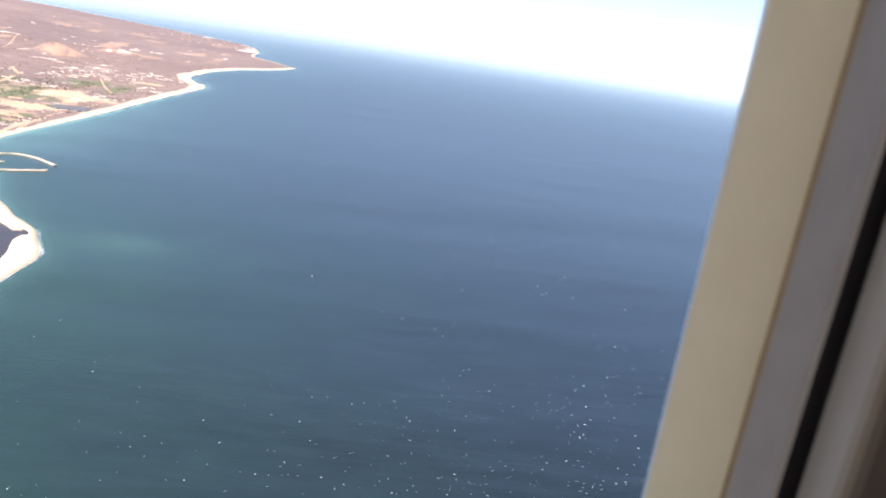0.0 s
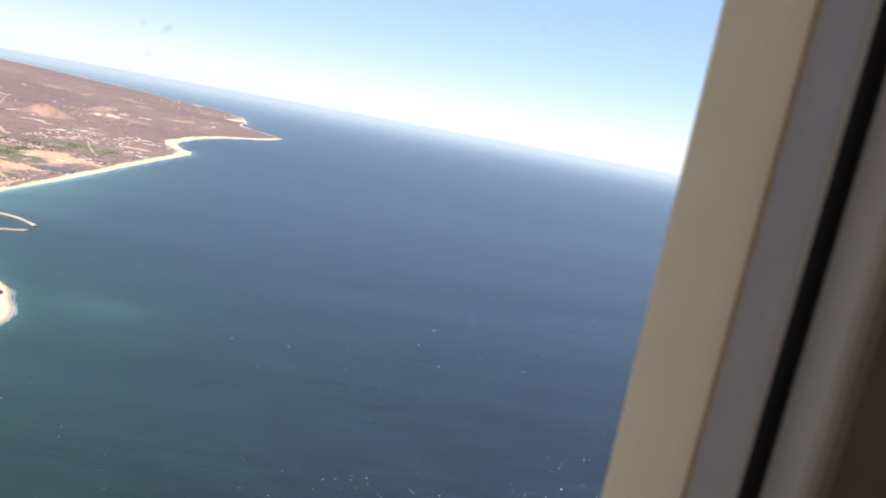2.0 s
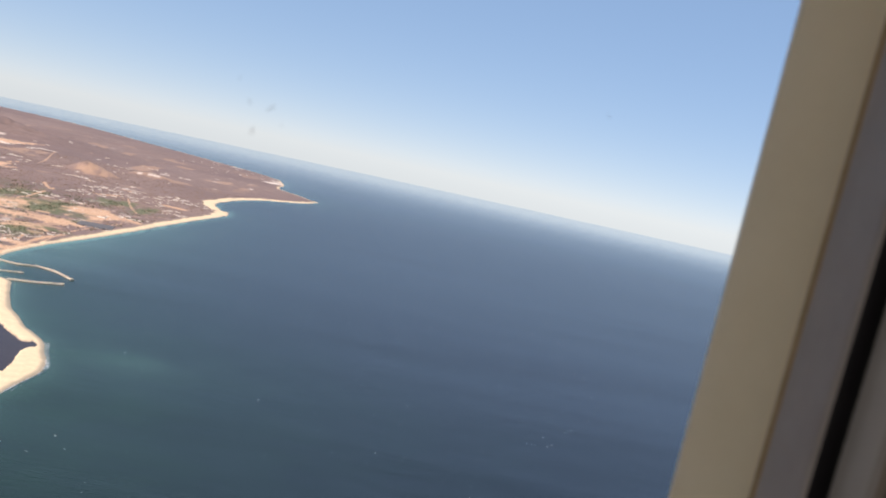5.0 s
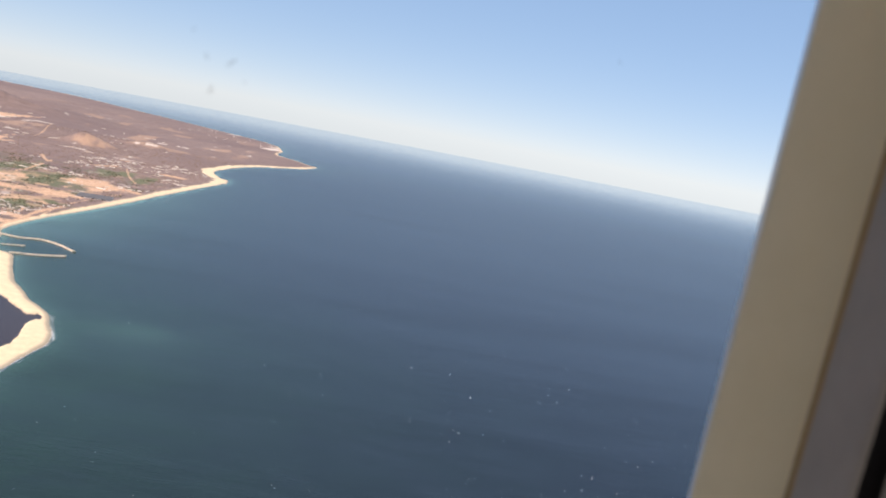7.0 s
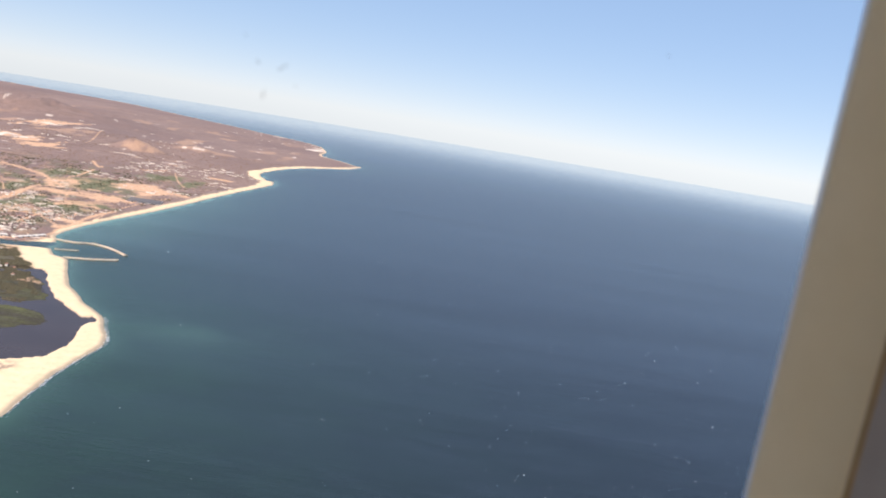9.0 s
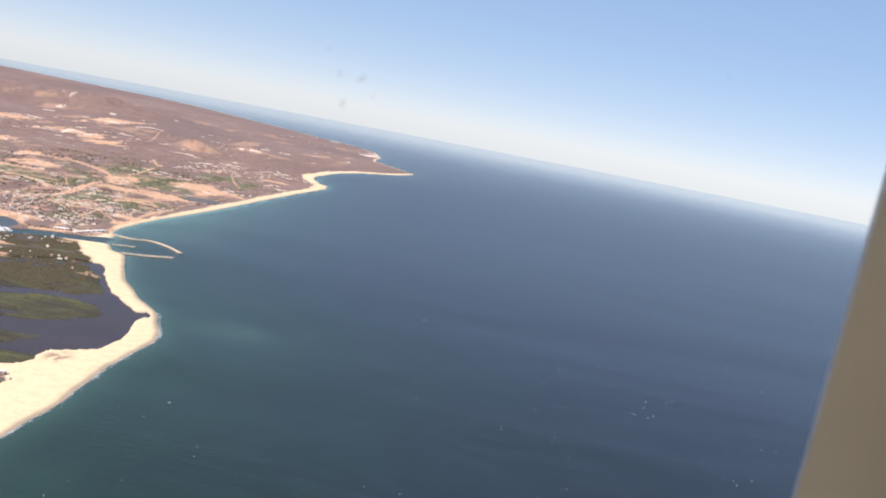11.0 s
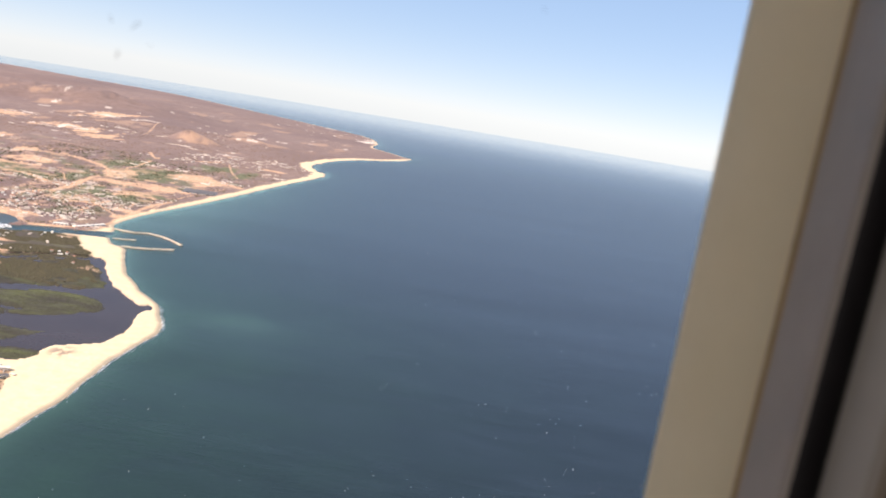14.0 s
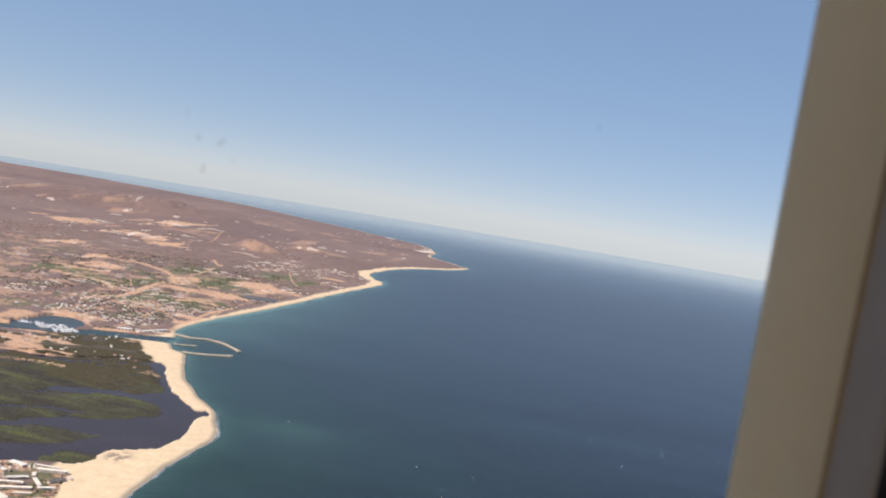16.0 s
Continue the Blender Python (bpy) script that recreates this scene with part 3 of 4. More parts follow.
def land_fields(x, y):
    """Height and cover of the land at arrays of places."""
    jag = (vnoise(x, y, 14, 3, 3) - 0.5) * np.where(y > 960, 6.0, 1.6)
    sea = inside_distance(x, y, LAND) + jag
    lag = inside_distance(x, y, LAGOON_LINE) + (vnoise(x, y, 6, 3, 5) - 0.5) * 2.4
    isle = np.full(x.shape, -1e3)
    drift = vnoise(x * 0.4, y * 1.7, 14, 4, 8) - 0.5
    for line, ragged in zip(ISLE_LINES, (7, 15, 6, 14, 6, 12, 6, 9)):
        np.maximum(isle, inside_distance(x, y, line) + drift * ragged, out=isle)
    chan = 8.0 - line_distance(x, y, CHANNEL_LINE)
    chan = np.maximum(chan, inside_distance(x, y, BASIN_LINE))
    inland = np.maximum(sea, 0)
    z = 0.55 * (1 - np.exp(-inland / 5)) + 1.0 * smoothstep(10, 120, inland)
    rough = smoothstep(60, 500, inland) * smoothstep(520, 1100, y)
    z = z + rough * 30 * (vnoise(x, y, 260, 5, 11) - 0.30).clip(0)
    z = z + smoothstep(20, 120, inland) * smoothstep(450, 700, y) * 3.0 * (vnoise(x, y, 60, 4, 12) - 0.4).clip(0)
    for hx, hy, hh, hr in ((-410.4, 1143.6, 9, 15), (-389.1, 1140.5, 8, 22), (-366.7, 1288.9, 6, 30), (-811.9, 1550.3, 16, 120), (-664.2, 1564.9, 10, 120)):
        q = np.hypot((x - hx) / 1.5, y - hy) / hr
        z = z + hh * np.exp(-q * q * 1.5) * (0.75 + 0.5 * vnoise(x, y, 22, 4, 14))
    z = np.where(sea < 0, np.maximum(0.12 * sea, -2.5), z)
    z = np.where(lag > 0, np.where(isle > 0, np.minimum(0.05 + isle * 0.08, 0.5), np.maximum(-0.25 * np.minimum(lag, -isle), -1.2)), z)
    z = np.where(chan > 0, np.maximum(-0.6 * chan, -1.5), z)
    # cover
    grain = (vnoise(x, y, 9, 4, 21) - 0.5)
    width = np.interp(y, [150, 297, 434, 463, 492, 511, 687, 765, 960, 1010, 1175, 1490, 1580],
                      [31, 29, 21, 19, 2.5, 3.5, 8.5, 9, 11, 17, 15, 12, 5])
    sand = 1 - smoothstep(width - 1.5, width + 1.5, sea + grain * 5)
    sand = np.maximum(sand, (1 - smoothstep(17, 21, np.hypot(x + 209.3, y - 453.9) + grain * 8)))
    dune = np.hypot((x + 135.8) / 3.2, (y - 272.9) / 4.5)
    sand = sand * (1 - 0.85 * smoothstep(0.38, 0.50, vnoise(x, y, 3, 4, 27)) * np.exp(-(dune * 0.8) ** 4))
    sand = np.where((lag > 0), 0, sand)
    yard = smoothstep(-0.2, 0.8, inside_distance(x, y, COMPOUND_LINE) + grain * 2.5)
    sand = sand * (1 - yard)
    green = (smoothstep(-3, -0.5, isle + grain * 2) * (lag > -4))
    marsh = green * 1.0
    wood = smoothstep(-2, 2, inside_distance(x, y, THICKET_LINE) + grain * 8) * (lag < 0) * (chan < -1.5)
    marsh = np.maximum(marsh, wood * 0.85)
    sand = sand * (1 - 0.9 * wood * smoothstep(14, 18, sea))
    green = np.maximum(green, yard * 0.8 * smoothstep(0.40, 0.55, vnoise(x, y, 5, 4, 67)))
    for fx, fy, sx, sy in FIELDS:
        q = np.hypot((x - fx) / sx, (y - fy) / sy) + grain * 1.6
        green = np.maximum(green, (1 - smoothstep(0.7, 1.05, q)) * 0.8)
    lots = vnoise(x * 1.0, y * 0.75, 12, 4, 43)
    town = smoothstep(1000, 690, y) * smoothstep(458, 482, y) * smoothstep(4, 30, sea)
    green = np.maximum(green, smoothstep(0.56, 0.66, lots) * town * 0.55)
    dirt = yard * 0.75 * smoothstep(0.44, 0.58, vnoise(x, y, 4, 4, 69))
    rag = (vnoise(x * 1.4, y * 0.6, 26, 5, 23) - 0.5) * 3.2
    for fx, fy, sx, sy in BARE:
        q = np.hypot((x - fx) / sx, (y - fy) / sy) + grain * 2.2 + rag
        dirt = np.maximum(dirt, 1 - smoothstep(0.75, 1.05, q))
    for fx, fy, sx, sy in BUMPS:
        q = np.hypot((x - fx) / sx, (y - fy) / sy) + grain * 2.5
        dirt = np.maximum(dirt, (1 - smoothstep(0.2, 1.1, q)) * 0.42)
    for fx, fy, sx, sy in PALE:
        q = np.hypot((x - fx) / sx, (y - fy) / sy) + grain * 1.4
        dirt = np.maximum(dirt, (1 - smoothstep(0.7, 1.1, q)) * 0.9)
    scars = vnoise(x * 0.9, y * 0.8, 11, 5, 31)
    dirt = np.maximum(dirt, smoothstep(0.56, 0.66, scars) * town * 0.5)
    far_scar = smoothstep(0.66, 0.74, vnoise(x * 1.3, y * 0.6, 60, 5, 37)) * smoothstep(950, 1100, y) * smoothstep(30, 120, sea) * smoothstep(2300, 1700, y)
    dirt = np.maximum(dirt, far_scar * 0.4)
    lanes = np.abs(vnoise(x * 1.2, y * 0.7, 42, 2, 47) - 0.5)
    lanes = np.minimum(lanes, np.abs(vnoise(y * 0.7, x * 1.2, 36, 2, 49) - 0.5))
    dirt = np.maximum(dirt, (1 - smoothstep(0.004, 0.012, lanes)) * town * 0.45)
    chalk = smoothstep(0.69, 0.74, vnoise(x * 1.3, y * 1.3, 15, 5, 57)) * town * 0.45
    chalk = np.maximum(chalk, smoothstep(0.74, 0.78, vnoise(x * 1.1, y * 1.0, 26, 5, 63)) * smoothstep(950, 1050, y) * smoothstep(30, 90, sea) * smoothstep(1900, 1400, y))
    for half, line in ROADS:
        dirt = np.maximum(dirt, 1 - smoothstep(half * 0.7, half * 1.5, line_distance(x, y, spline(line, 5)) + grain * 1.2))
    for half, line in TRACTS:
        dirt = np.maximum(dirt, 1 - smoothstep(half * 0.3, half * 0.72, line_distance(x, y, spline(line, 5)) + grain * 0.9 * half))
    for half, line in CHALK:
        chalk = np.maximum(chalk, 1 - smoothstep(half * 0.8, half * 1.5, line_distance(x, y, spline(line, 4)) + grain * 1.8 * half))
    wet = (1 - smoothstep(0.6, 2.8, sea + grain)) * (sea > -3) * (sand > 0.3) * 0.8
    return z, sea, dict(sand=sand, green=green, marsh=marsh, dirt=dirt, chalk=chalk, wet=wet), lag, isle, chan


def add_attrs(me, values):
    for key, v in values.items():
        a = me.attributes.new(key, "FLOAT", "POINT")
        a.data.foreach_set("value", np.ascontiguousarray(v, np.float32))


def polar_sheet(az, rad):
    """A ground sheet on rings round the place below the eye; az in degrees, turned left."""
    a, r = np.meshgrid(np.radians(az), rad)
    x, y = (-np.sin(a) * r).ravel(), (np.cos(a) * r).ravel()
    n, k = len(rad), len(az)
    idx = np.arange(n * k).reshape(n, k)
    quads = np.stack([idx[:-1, :-1], idx[1:, :-1], idx[1:, 1:], idx[:-1, 1:]], -1).reshape(-1, 4)
    return x, y, quads


def sheet_mesh(name, x, y, z, quads, mat):
    used = np.unique(quads)
    remap = np.zeros(len(x), np.int64)
    remap[used] = np.arange(len(used))
    quads = remap[quads]
    me = bpy.data.meshes.new(name)
    me.vertices.add(len(used))
    me.vertices.foreach_set("co", np.stack([x, y, z], 1)[used].ravel().astype(np.float32))
    me.loops.add(quads.size)
    me.loops.foreach_set("vertex_index", quads[:, ::-1].ravel().astype(np.int32))
    me.polygons.add(len(quads))
    me.polygons.foreach_set("loop_start", np.arange(0, quads.size, 4, dtype=np.int32))
    me.update(calc_edges=True)
    me.shade_smooth()
    me.materials.append(mat)
    return me, used


# ---- the sea ----
az = np.concatenate([np.arange(-180, -44, 4.0), np.arange(-44, 44, 0.4), np.arange(44, 181, 4.0)])
rad = np.concatenate([[0.01, 60, 120, 160], np.geomspace(180, 700, 150), np.geomspace(710, 4985, 60)])
x, y, quads = polar_sheet(az, rad)
sea_d = -inside_distance(x, y, LAND)
me, used = sheet_mesh("sea", x, y, x * 0, quads, SEA)
near = np.interp(y, [150, 330, 480, 620, 1000], [0.8, 0.95, 1.0, 0.9, 0.4])
shelf = np.exp(-np.maximum(sea_d, 0) / np.interp(y, [150, 330, 600], [100.0, 90.0, 75.0])) * near
shelf = np.maximum(shelf, 0.9 * np.exp(-(((x + 102) / 34) ** 2 + ((y - 343.7) / 26) ** 2)))
shallow = np.exp(-np.maximum(sea_d, 0) / 4.5) * np.interp(y, [150, 350, 450, 500, 560, 1100], [0.10, 0.14, 0.3, 0.5, 0.95, 0.6])
shallow = np.maximum(shallow, 0.10 * np.exp(-(((x + 102) / 30) ** 2 + ((y - 343.7) / 19) ** 2)) * vnoise(x, y * 2, 18, 4, 77))
shallow = np.maximum(shallow, 0.34 * np.exp(-np.maximum(sea_d, 0) / 32.0) * np.interp(y, [470, 530, 700, 900], [0, 1, 0.7, 0.2]) * (0.5 + vnoise(x, y, 30, 3, 79)))
inner = sea_d < -1.5
shelf, shallow = np.where(inner, 0.45, shelf), np.where(inner, 0.06, shallow)
calm = smoothstep(900, 4600, np.hypot(x, y))
add_attrs(me, dict(shelf=shelf[used], shallow=shallow[used], calm=calm[used]))
sea = tagged(new("water", me), "deep blue open sea with faint wind streaks", "sea", kind="structure")

# ---- the land ----
az = np.concatenate([np.arange(2.0, 42.0, 0.07), np.arange(42, 178, 3.0)])
dep = np.concatenate([np.arange(80, 30, -2.5), np.arange(30, 6, -0.07), np.arange(6, 1.55, -0.03)])
rad = EYE / np.tan(np.radians(dep))
x, y, quads = polar_sheet(az, rad)
z, sd, cover, lag, isle, chan = land_fields(x, y)
ok = (z > -0.9)[quads].any(1) & (np.hypot(x, y) < 4950)[quads].all(1)
me, used = sheet_mesh("ground", x, y, z, quads[ok], GROUND)
add_attrs(me, {k: v[used] for k, v in cover.items()})
ground = tagged(new("ground", me), "dry brown coastal plain with pale sand beaches and scrub", "land", kind="structure")


def ground_z(px, py):
    zz = land_fields(np.atleast_1d(np.asarray(px, float)), np.atleast_1d(np.asarray(py, float)))[0]
    return zz


def flat_pool(name, outline, level, mat, label, category):
    vs = [(px, py, level) for px, py in outline]
    ob = new(name, mesh_from(name, vs, [list(range(len(vs)))], mat))
    return tagged(ob, label, category, kind="structure")


def grown(line, by):
    c = np.mean(line, 0)
    d = line - c
    return c + d * (1 + by / np.linalg.norm(d, axis=1))[:, None]


flat_pool("lagoon", grown(LAGOON_LINE, 2.0), 0.03, LAGOON, "still dark slate blue lagoon behind the sand spit", "lagoon")
flat_pool("marina_basin", grown(BASIN_LINE, 1.5), 0.05, HARBOUR, "calm blue green marina basin with moored boats", "harbour basin")


# ---- cabin window ----
WIN_Y, WIN_R, WIN_L, WIN_T, WIN_B, WIN_ROUND = 0.2729, 0.1004, -0.25, 0.17, -0.27, 0.075


def win_loop(u, v, steps=8):
    """Outline of the window, u further out than the pane's edge and v nearer to the seat."""
    r = WIN_ROUND + u
    out = []
    for cx, cz, a0 in ((WIN_R + u - r, WIN_T + u - r, 0), (WIN_L - u + r, WIN_T + u - r, 90),
                       (WIN_L - u + r, WIN_B - u + r, 180), (WIN_R + u - r, WIN_B - u + r, 270)):
        for i in range(steps + 1):
            a = radians(a0 + 90 * i / steps)
            pz = cz + r * math.sin(a)
            out.append((cx + r * math.cos(a) - 0.02 * pz, WIN_Y - v - 0.10 * pz, EYE + pz))
    return out


def ring_part(name, profile, mat, parent, label="", smooth=True):
    """A band swept round the window through the (u, v) points of the profile."""
    loops = [win_loop(u, v) for u, v in profile]
    n = len(loops[0])
    verts = [p for lp in loops for p in lp]
    faces = [(k * n + i, k * n + (i + 1) % n, (k + 1) * n + (i + 1) % n, (k + 1) * n + i)
             for k in range(len(loops) - 1) for i in range(n)]
    return part_mesh(name, mesh_from(name, verts, faces, mat, smooth), parent, label)


def cabin_window():
    win = tagged(new("cabin_window"), "cream and grey moulded aircraft cabin window with a black seal", "aircraft window")
    ring_part("reveal", [(0.012, -0.010), (0.0045, -0.006), (0.0, 0.0), (0.0006, 0.002), (0.008, 0.0125), (0.0152, 0.0238), (0.0162, 0.0252)],
              CREAM, win, "smooth cream plastic reveal")
    ring_part("outer_frame", [(0.030, -0.034), (0.0135, -0.034), (0.0125, -0.032), (0.0125, -0.014), (0.0140, -0.012)], HULLW, win, "pale outer frame of the pane")
    ring_part("joint", [(0.0162, 0.0252), (0.0167, 0.0258), (0.0170, 0.0270), (0.0169, 0.0279)], TAN, win, "tan sealant joint")
    ring_part("bezel", [(0.0169, 0.0279), (0.0163, 0.0299), (0.0160, 0.043), (0.0160, 0.0538), (0.0164, 0.0557), (0.0174, 0.0562), (0.0180, 0.0550)],
              GREY, win, "grey plastic bezel")
    ring_part("seal", [(0.0180, 0.0550), (0.0184, 0.0470), (0.0238, 0.0475), (0.0242, 0.0557)], RUBBER, win, "black rubber seal groove")
    ring_part("surround", [(0.0242, 0.0557), (0.0247, 0.0570), (0.0262, 0.0597), (0.0278, 0.0620), (0.0296, 0.0639)], LINER, win, "grey plastic surround")
    # from here outward the edge's falloff into shade is stepped by colour
    ring_part("piping", [(0.0296, 0.0639), (0.0304, 0.0647), (0.0313, 0.0654)], SHADE1, win, "grey brown piping")
    ring_part("edging", [(0.0313, 0.0654), (0.0321, 0.0661), (0.0330, 0.0668)], SHADE2, win, "tan brown padded edging")
    ring_part("edging", [(0.0330, 0.0668), (0.0340, 0.0675), (0.0352, 0.0683)], SHADE3, win, "brown padded edging")
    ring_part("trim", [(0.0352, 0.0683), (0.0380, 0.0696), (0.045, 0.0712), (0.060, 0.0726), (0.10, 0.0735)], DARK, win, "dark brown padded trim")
    for sx, sz, size, lean in ((-0.067, 0.000, 0.0018, 1.35), (-0.0625, 0.0085, 0.0020, 0.7), (-0.0695, 0.0095, 0.0012, 2.0),
                               (-0.058, 0.004, 0.0008, 0.2), (-0.074, 0.016, 0.0009, 1.1), (0.048, 0.030, 0.0010, 2.3),
                               (-0.150, -0.118, 0.0016, 1.9), (0.020, -0.085, 0.0007, 0.5), (0.062, -0.060, 0.0006, 1.0)):
        bm = bmesh.new()
        n = 7
        pts = []
        for i in range(n):
            a = 2 * math.pi * i / n
            q = size * rng.uniform(0.6, 1.3)
            ex, ez = q * math.cos(a), q * 0.35 * math.sin(a)
            pts.append(bm.verts.new((sx + ex * math.cos(lean) - ez * math.sin(lean), WIN_Y + 0.0034 - 0.10 * sz,
                                     EYE + sz + ex * math.sin(lean) + ez * math.cos(lean))))
        bm.faces.new(pts)
        part("smudge", bm, SMUDGE, win, "faint grey smudge on the clear pane")
    win.location = (*SEAT, 0)
    return win


cabin_window()


def aircraft_cabin():
    """The tube of the cabin round the seat, with an opening for the window."""
    cab = tagged(new("aircraft_cabin"), "narrow aircraft cabin shell with grey side panels", "aircraft cabin", kind="structure")
    radius, mid_y, mid_z = 1.9, WIN_Y + 0.05 - 1.9, EYE - 0.05
    xs = [-3.0, -2.0, -1.2, -0.6, -0.32, 0.17, 0.6, 1.2, 2.0, 3.0]
    angs = [radians(a) for a in [-180.0] + list(np.arange(-171, -9, 9)) + [-9.0, 8.4] + list(np.arange(15, 180, 11)) + [180.0]]

    def skin(name, rr, mat, label):
        verts = [(px, mid_y + rr * math.cos(a), mid_z + rr * math.sin(a)) for px in xs for a in angs]
        k = len(angs)
        faces = []
        for i in range(len(xs) - 1):
            for j in range(k - 1):
                if abs(xs[i] + 0.32) < 1e-6 and abs(math.degrees(angs[j]) + 9.0) < 1e-6:
                    continue
                # unseen gap in the far side, left open for the fill light
                if abs(xs[i]) < 1.5 and abs(xs[i + 1]) < 1.5 and (j == 0 or j == k - 2):
                    continue
                faces.append((i * k + j, i * k + j + 1, (i + 1) * k + j + 1, (i + 1) * k + j))
        part_mesh(name, mesh_from(name, verts, faces, mat, True), cab, label)

    skin("hull_skin", 1.9, HULL, "white painted hull skin")
    skin("lining", 1.86, WHITEPLAST, "white cabin lining")
    # flat side panel between the lining and the window surround
    outer = [(-0.75, 0.55), (0.65, 0.55), (0.65, -0.70), (-0.75, -0.70)]
    loop = win_loop(0.10, 0.0735)
    n = len(loop)
    verts = list(loop) + [(px, WIN_Y - 0.0735 - 0.10 * pz, EYE + pz) for px, pz in (outer[1], outer[0], outer[3], outer[2])]
    faces = []
    for c in range(4):
        for i in range(c * 9, c * 9 + 8):
            faces.append((i, i + 1, n + c))
        faces.append((c * 9 + 8, (c * 9 + 9) % n, n + (c + 1) % 4, n + c))
    # the panel's dark colour includes the shade beside the window
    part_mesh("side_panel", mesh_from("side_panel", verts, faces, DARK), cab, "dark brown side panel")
    for s in (-3.0, 3.0):
        vs = [(s, mid_y + 1.9 * math.cos(a), mid_z + 1.9 * math.sin(a)) for a in np.linspace(0, 2 * math.pi, 36, endpoint=False)]
        part_mesh("bulkhead", mesh_from("bulkhead", vs, [list(range(36))], LINER), cab, "grey bulkhead")
    bm = bmesh.new()
    box(bm, 0, mid_y, EYE - 1.15, 5.9, 3.0, 0.04)
    part("floor", bm, CARPET, cab, "dark carpeted floor")
    cab.location = (*SEAT, 0)
    return cab


aircraft_cabin()

# added fill to brighten the window trim, as if from unseen windows opposite
port_data = bpy.data.lights.new("far_side_fill", "AREA")
port_data.shape, port_data.size, port_data.size_y = "RECTANGLE", 2.3, 0.5
port_data.energy, port_data.color = 15.5, (1.0, 0.97, 0.93)
port = new("far_side_fill", port_data)
port.matrix_world = look((SEAT[0], SEAT[1] + WIN_Y - 3.74, EYE - 0.05), (SEAT[0], SEAT[1] + 1, EYE - 0.05))


# ---- breakwaters ----
def breakwater(line, width, height, label):
    bw = tagged(new("breakwater"), label, "breakwater", "harbour breakwaters")
    c = spline(line, 8)
    d = np.gradient(c, axis=0)
    d /= np.linalg.norm(d, axis=1)[:, None]
    nrm = np.stack([-d[:, 1], d[:, 0]], 1)
    prof = [(-1.0, -0.8), (-0.62, 0.45), (-0.28, 1.0), (0.28, 1.0), (0.62, 0.45), (1.0, -0.8)]
    verts = []
    for i in range(len(c)):
        w = width * (1.25 if i > len(c) - 4 else 1.0)
        for o, h in prof:
            p = c[i] + nrm[i] * (o * w / 2 + rng.normal(0, 0.12))
            verts.append((p[0], p[1], h * height + rng.normal(0, 0.06)))
    k = len(prof)
    faces = [(i * k + j, i * k + j + 1, (i + 1) * k + j + 1, (i + 1) * k + j) for i in range(len(c) - 1) for j in range(k - 1)]
    faces += [list(range(k)), list(range((len(c) - 1) * k, len(c) * k))[::-1]]
    part_mesh("core", mesh_from("core", verts, faces, ROCK), bw)
    vs, fs = [], []
    for i in range(len(c)):
        for _ in range(14):
            o = rng.uniform(-0.5, 0.5)
            p = c[i] + nrm[i] * o * width + d[i] * rng.uniform(-1, 1)
            zc = height * (1.0 - 1.7 * max(0, abs(o) - 0.16))
            rock_blob(vs, fs, p[0], p[1], zc, rng.uniform(0.18, 0.42))
    tagged(part_mesh("boulders", mesh_from("boulders", vs, fs, ROCK), bw, "pale piled boulders"), kind="stuff")
    return bw


OCTA = np.array([(1, 0, 0), (-1, 0, 0), (0, 1, 0), (0, -1, 0), (0, 0, 1), (0, 0, -1)], float)
OCTA_F = [(0, 2, 4), (2, 1, 4), (1, 3, 4), (3, 0, 4), (2, 0, 5), (1, 2, 5), (3, 1, 5), (0, 3, 5)]


def rock_blob(vs, fs, px, py, pz, r, flat=0.75):
    n = len(vs)
    a = rng.uniform(0, 6.28)
    ca, sa_ = math.cos(a), math.sin(a)
    q = OCTA * rng.uniform(0.7, 1.25, (6, 1)) * r
    for vx, vy, vz in q:
        vs.append((px + vx * ca - vy * sa_, py + vx * sa_ + vy * ca, pz + vz * flat))
    fs.extend(tuple(n + i for i in f) for f in OCTA_F)


breakwater([(-214.1, 489.9), (-204.1, 488.9), (-195.7, 492.9), (-184.5, 489), (-170.5, 476.5)], 1.9, 0.6, "long curved rock breakwater off the harbour mouth")
breakwater([(-190.9, 447), (-180, 452.1), (-169.3, 460.4)], 1.9, 0.6, "straight rock breakwater off the sand spit")
breakwater([(-203.3, 463.6), (-194.2, 468.6)], 1.0, 0.4, "short low rock groyne inside the harbour mouth")



# ---- plants ----
def clump(vs, fs, px, py, pz, r, h):
    """A leafy tuft: an uneven five sided mound with a ragged top."""
    n = len(vs)
    a0 = rng.uniform(0, 6.28)
    for i in range(5):
        a = a0 + i * 1.2566
        q = r * rng.uniform(0.65, 1.25)
        vs.append((px + q * math.cos(a), py + q * math.sin(a), pz - 0.05))
    for i in range(5):
        a = a0 + 0.6 + i * 1.2566
        q = r * rng.uniform(0.3, 0.95)
        vs.append((px + q * math.cos(a), py + q * math.sin(a), pz + h * rng.uniform(0.45, 1.0)))
    vs.append((px + rng.uniform(-0.3, 0.3) * r, py + rng.uniform(-0.3, 0.3) * r, pz + h * rng.uniform(0.7, 1.2)))
    for i in range(5):
        j = (i + 1) % 5
        fs.append((n + i, n + j, n + 5 + i))
        fs.append((n + j, n + 5 + j, n + 5 + i))
        fs.append((n + 5 + i, n + 5 + j, n + 10))


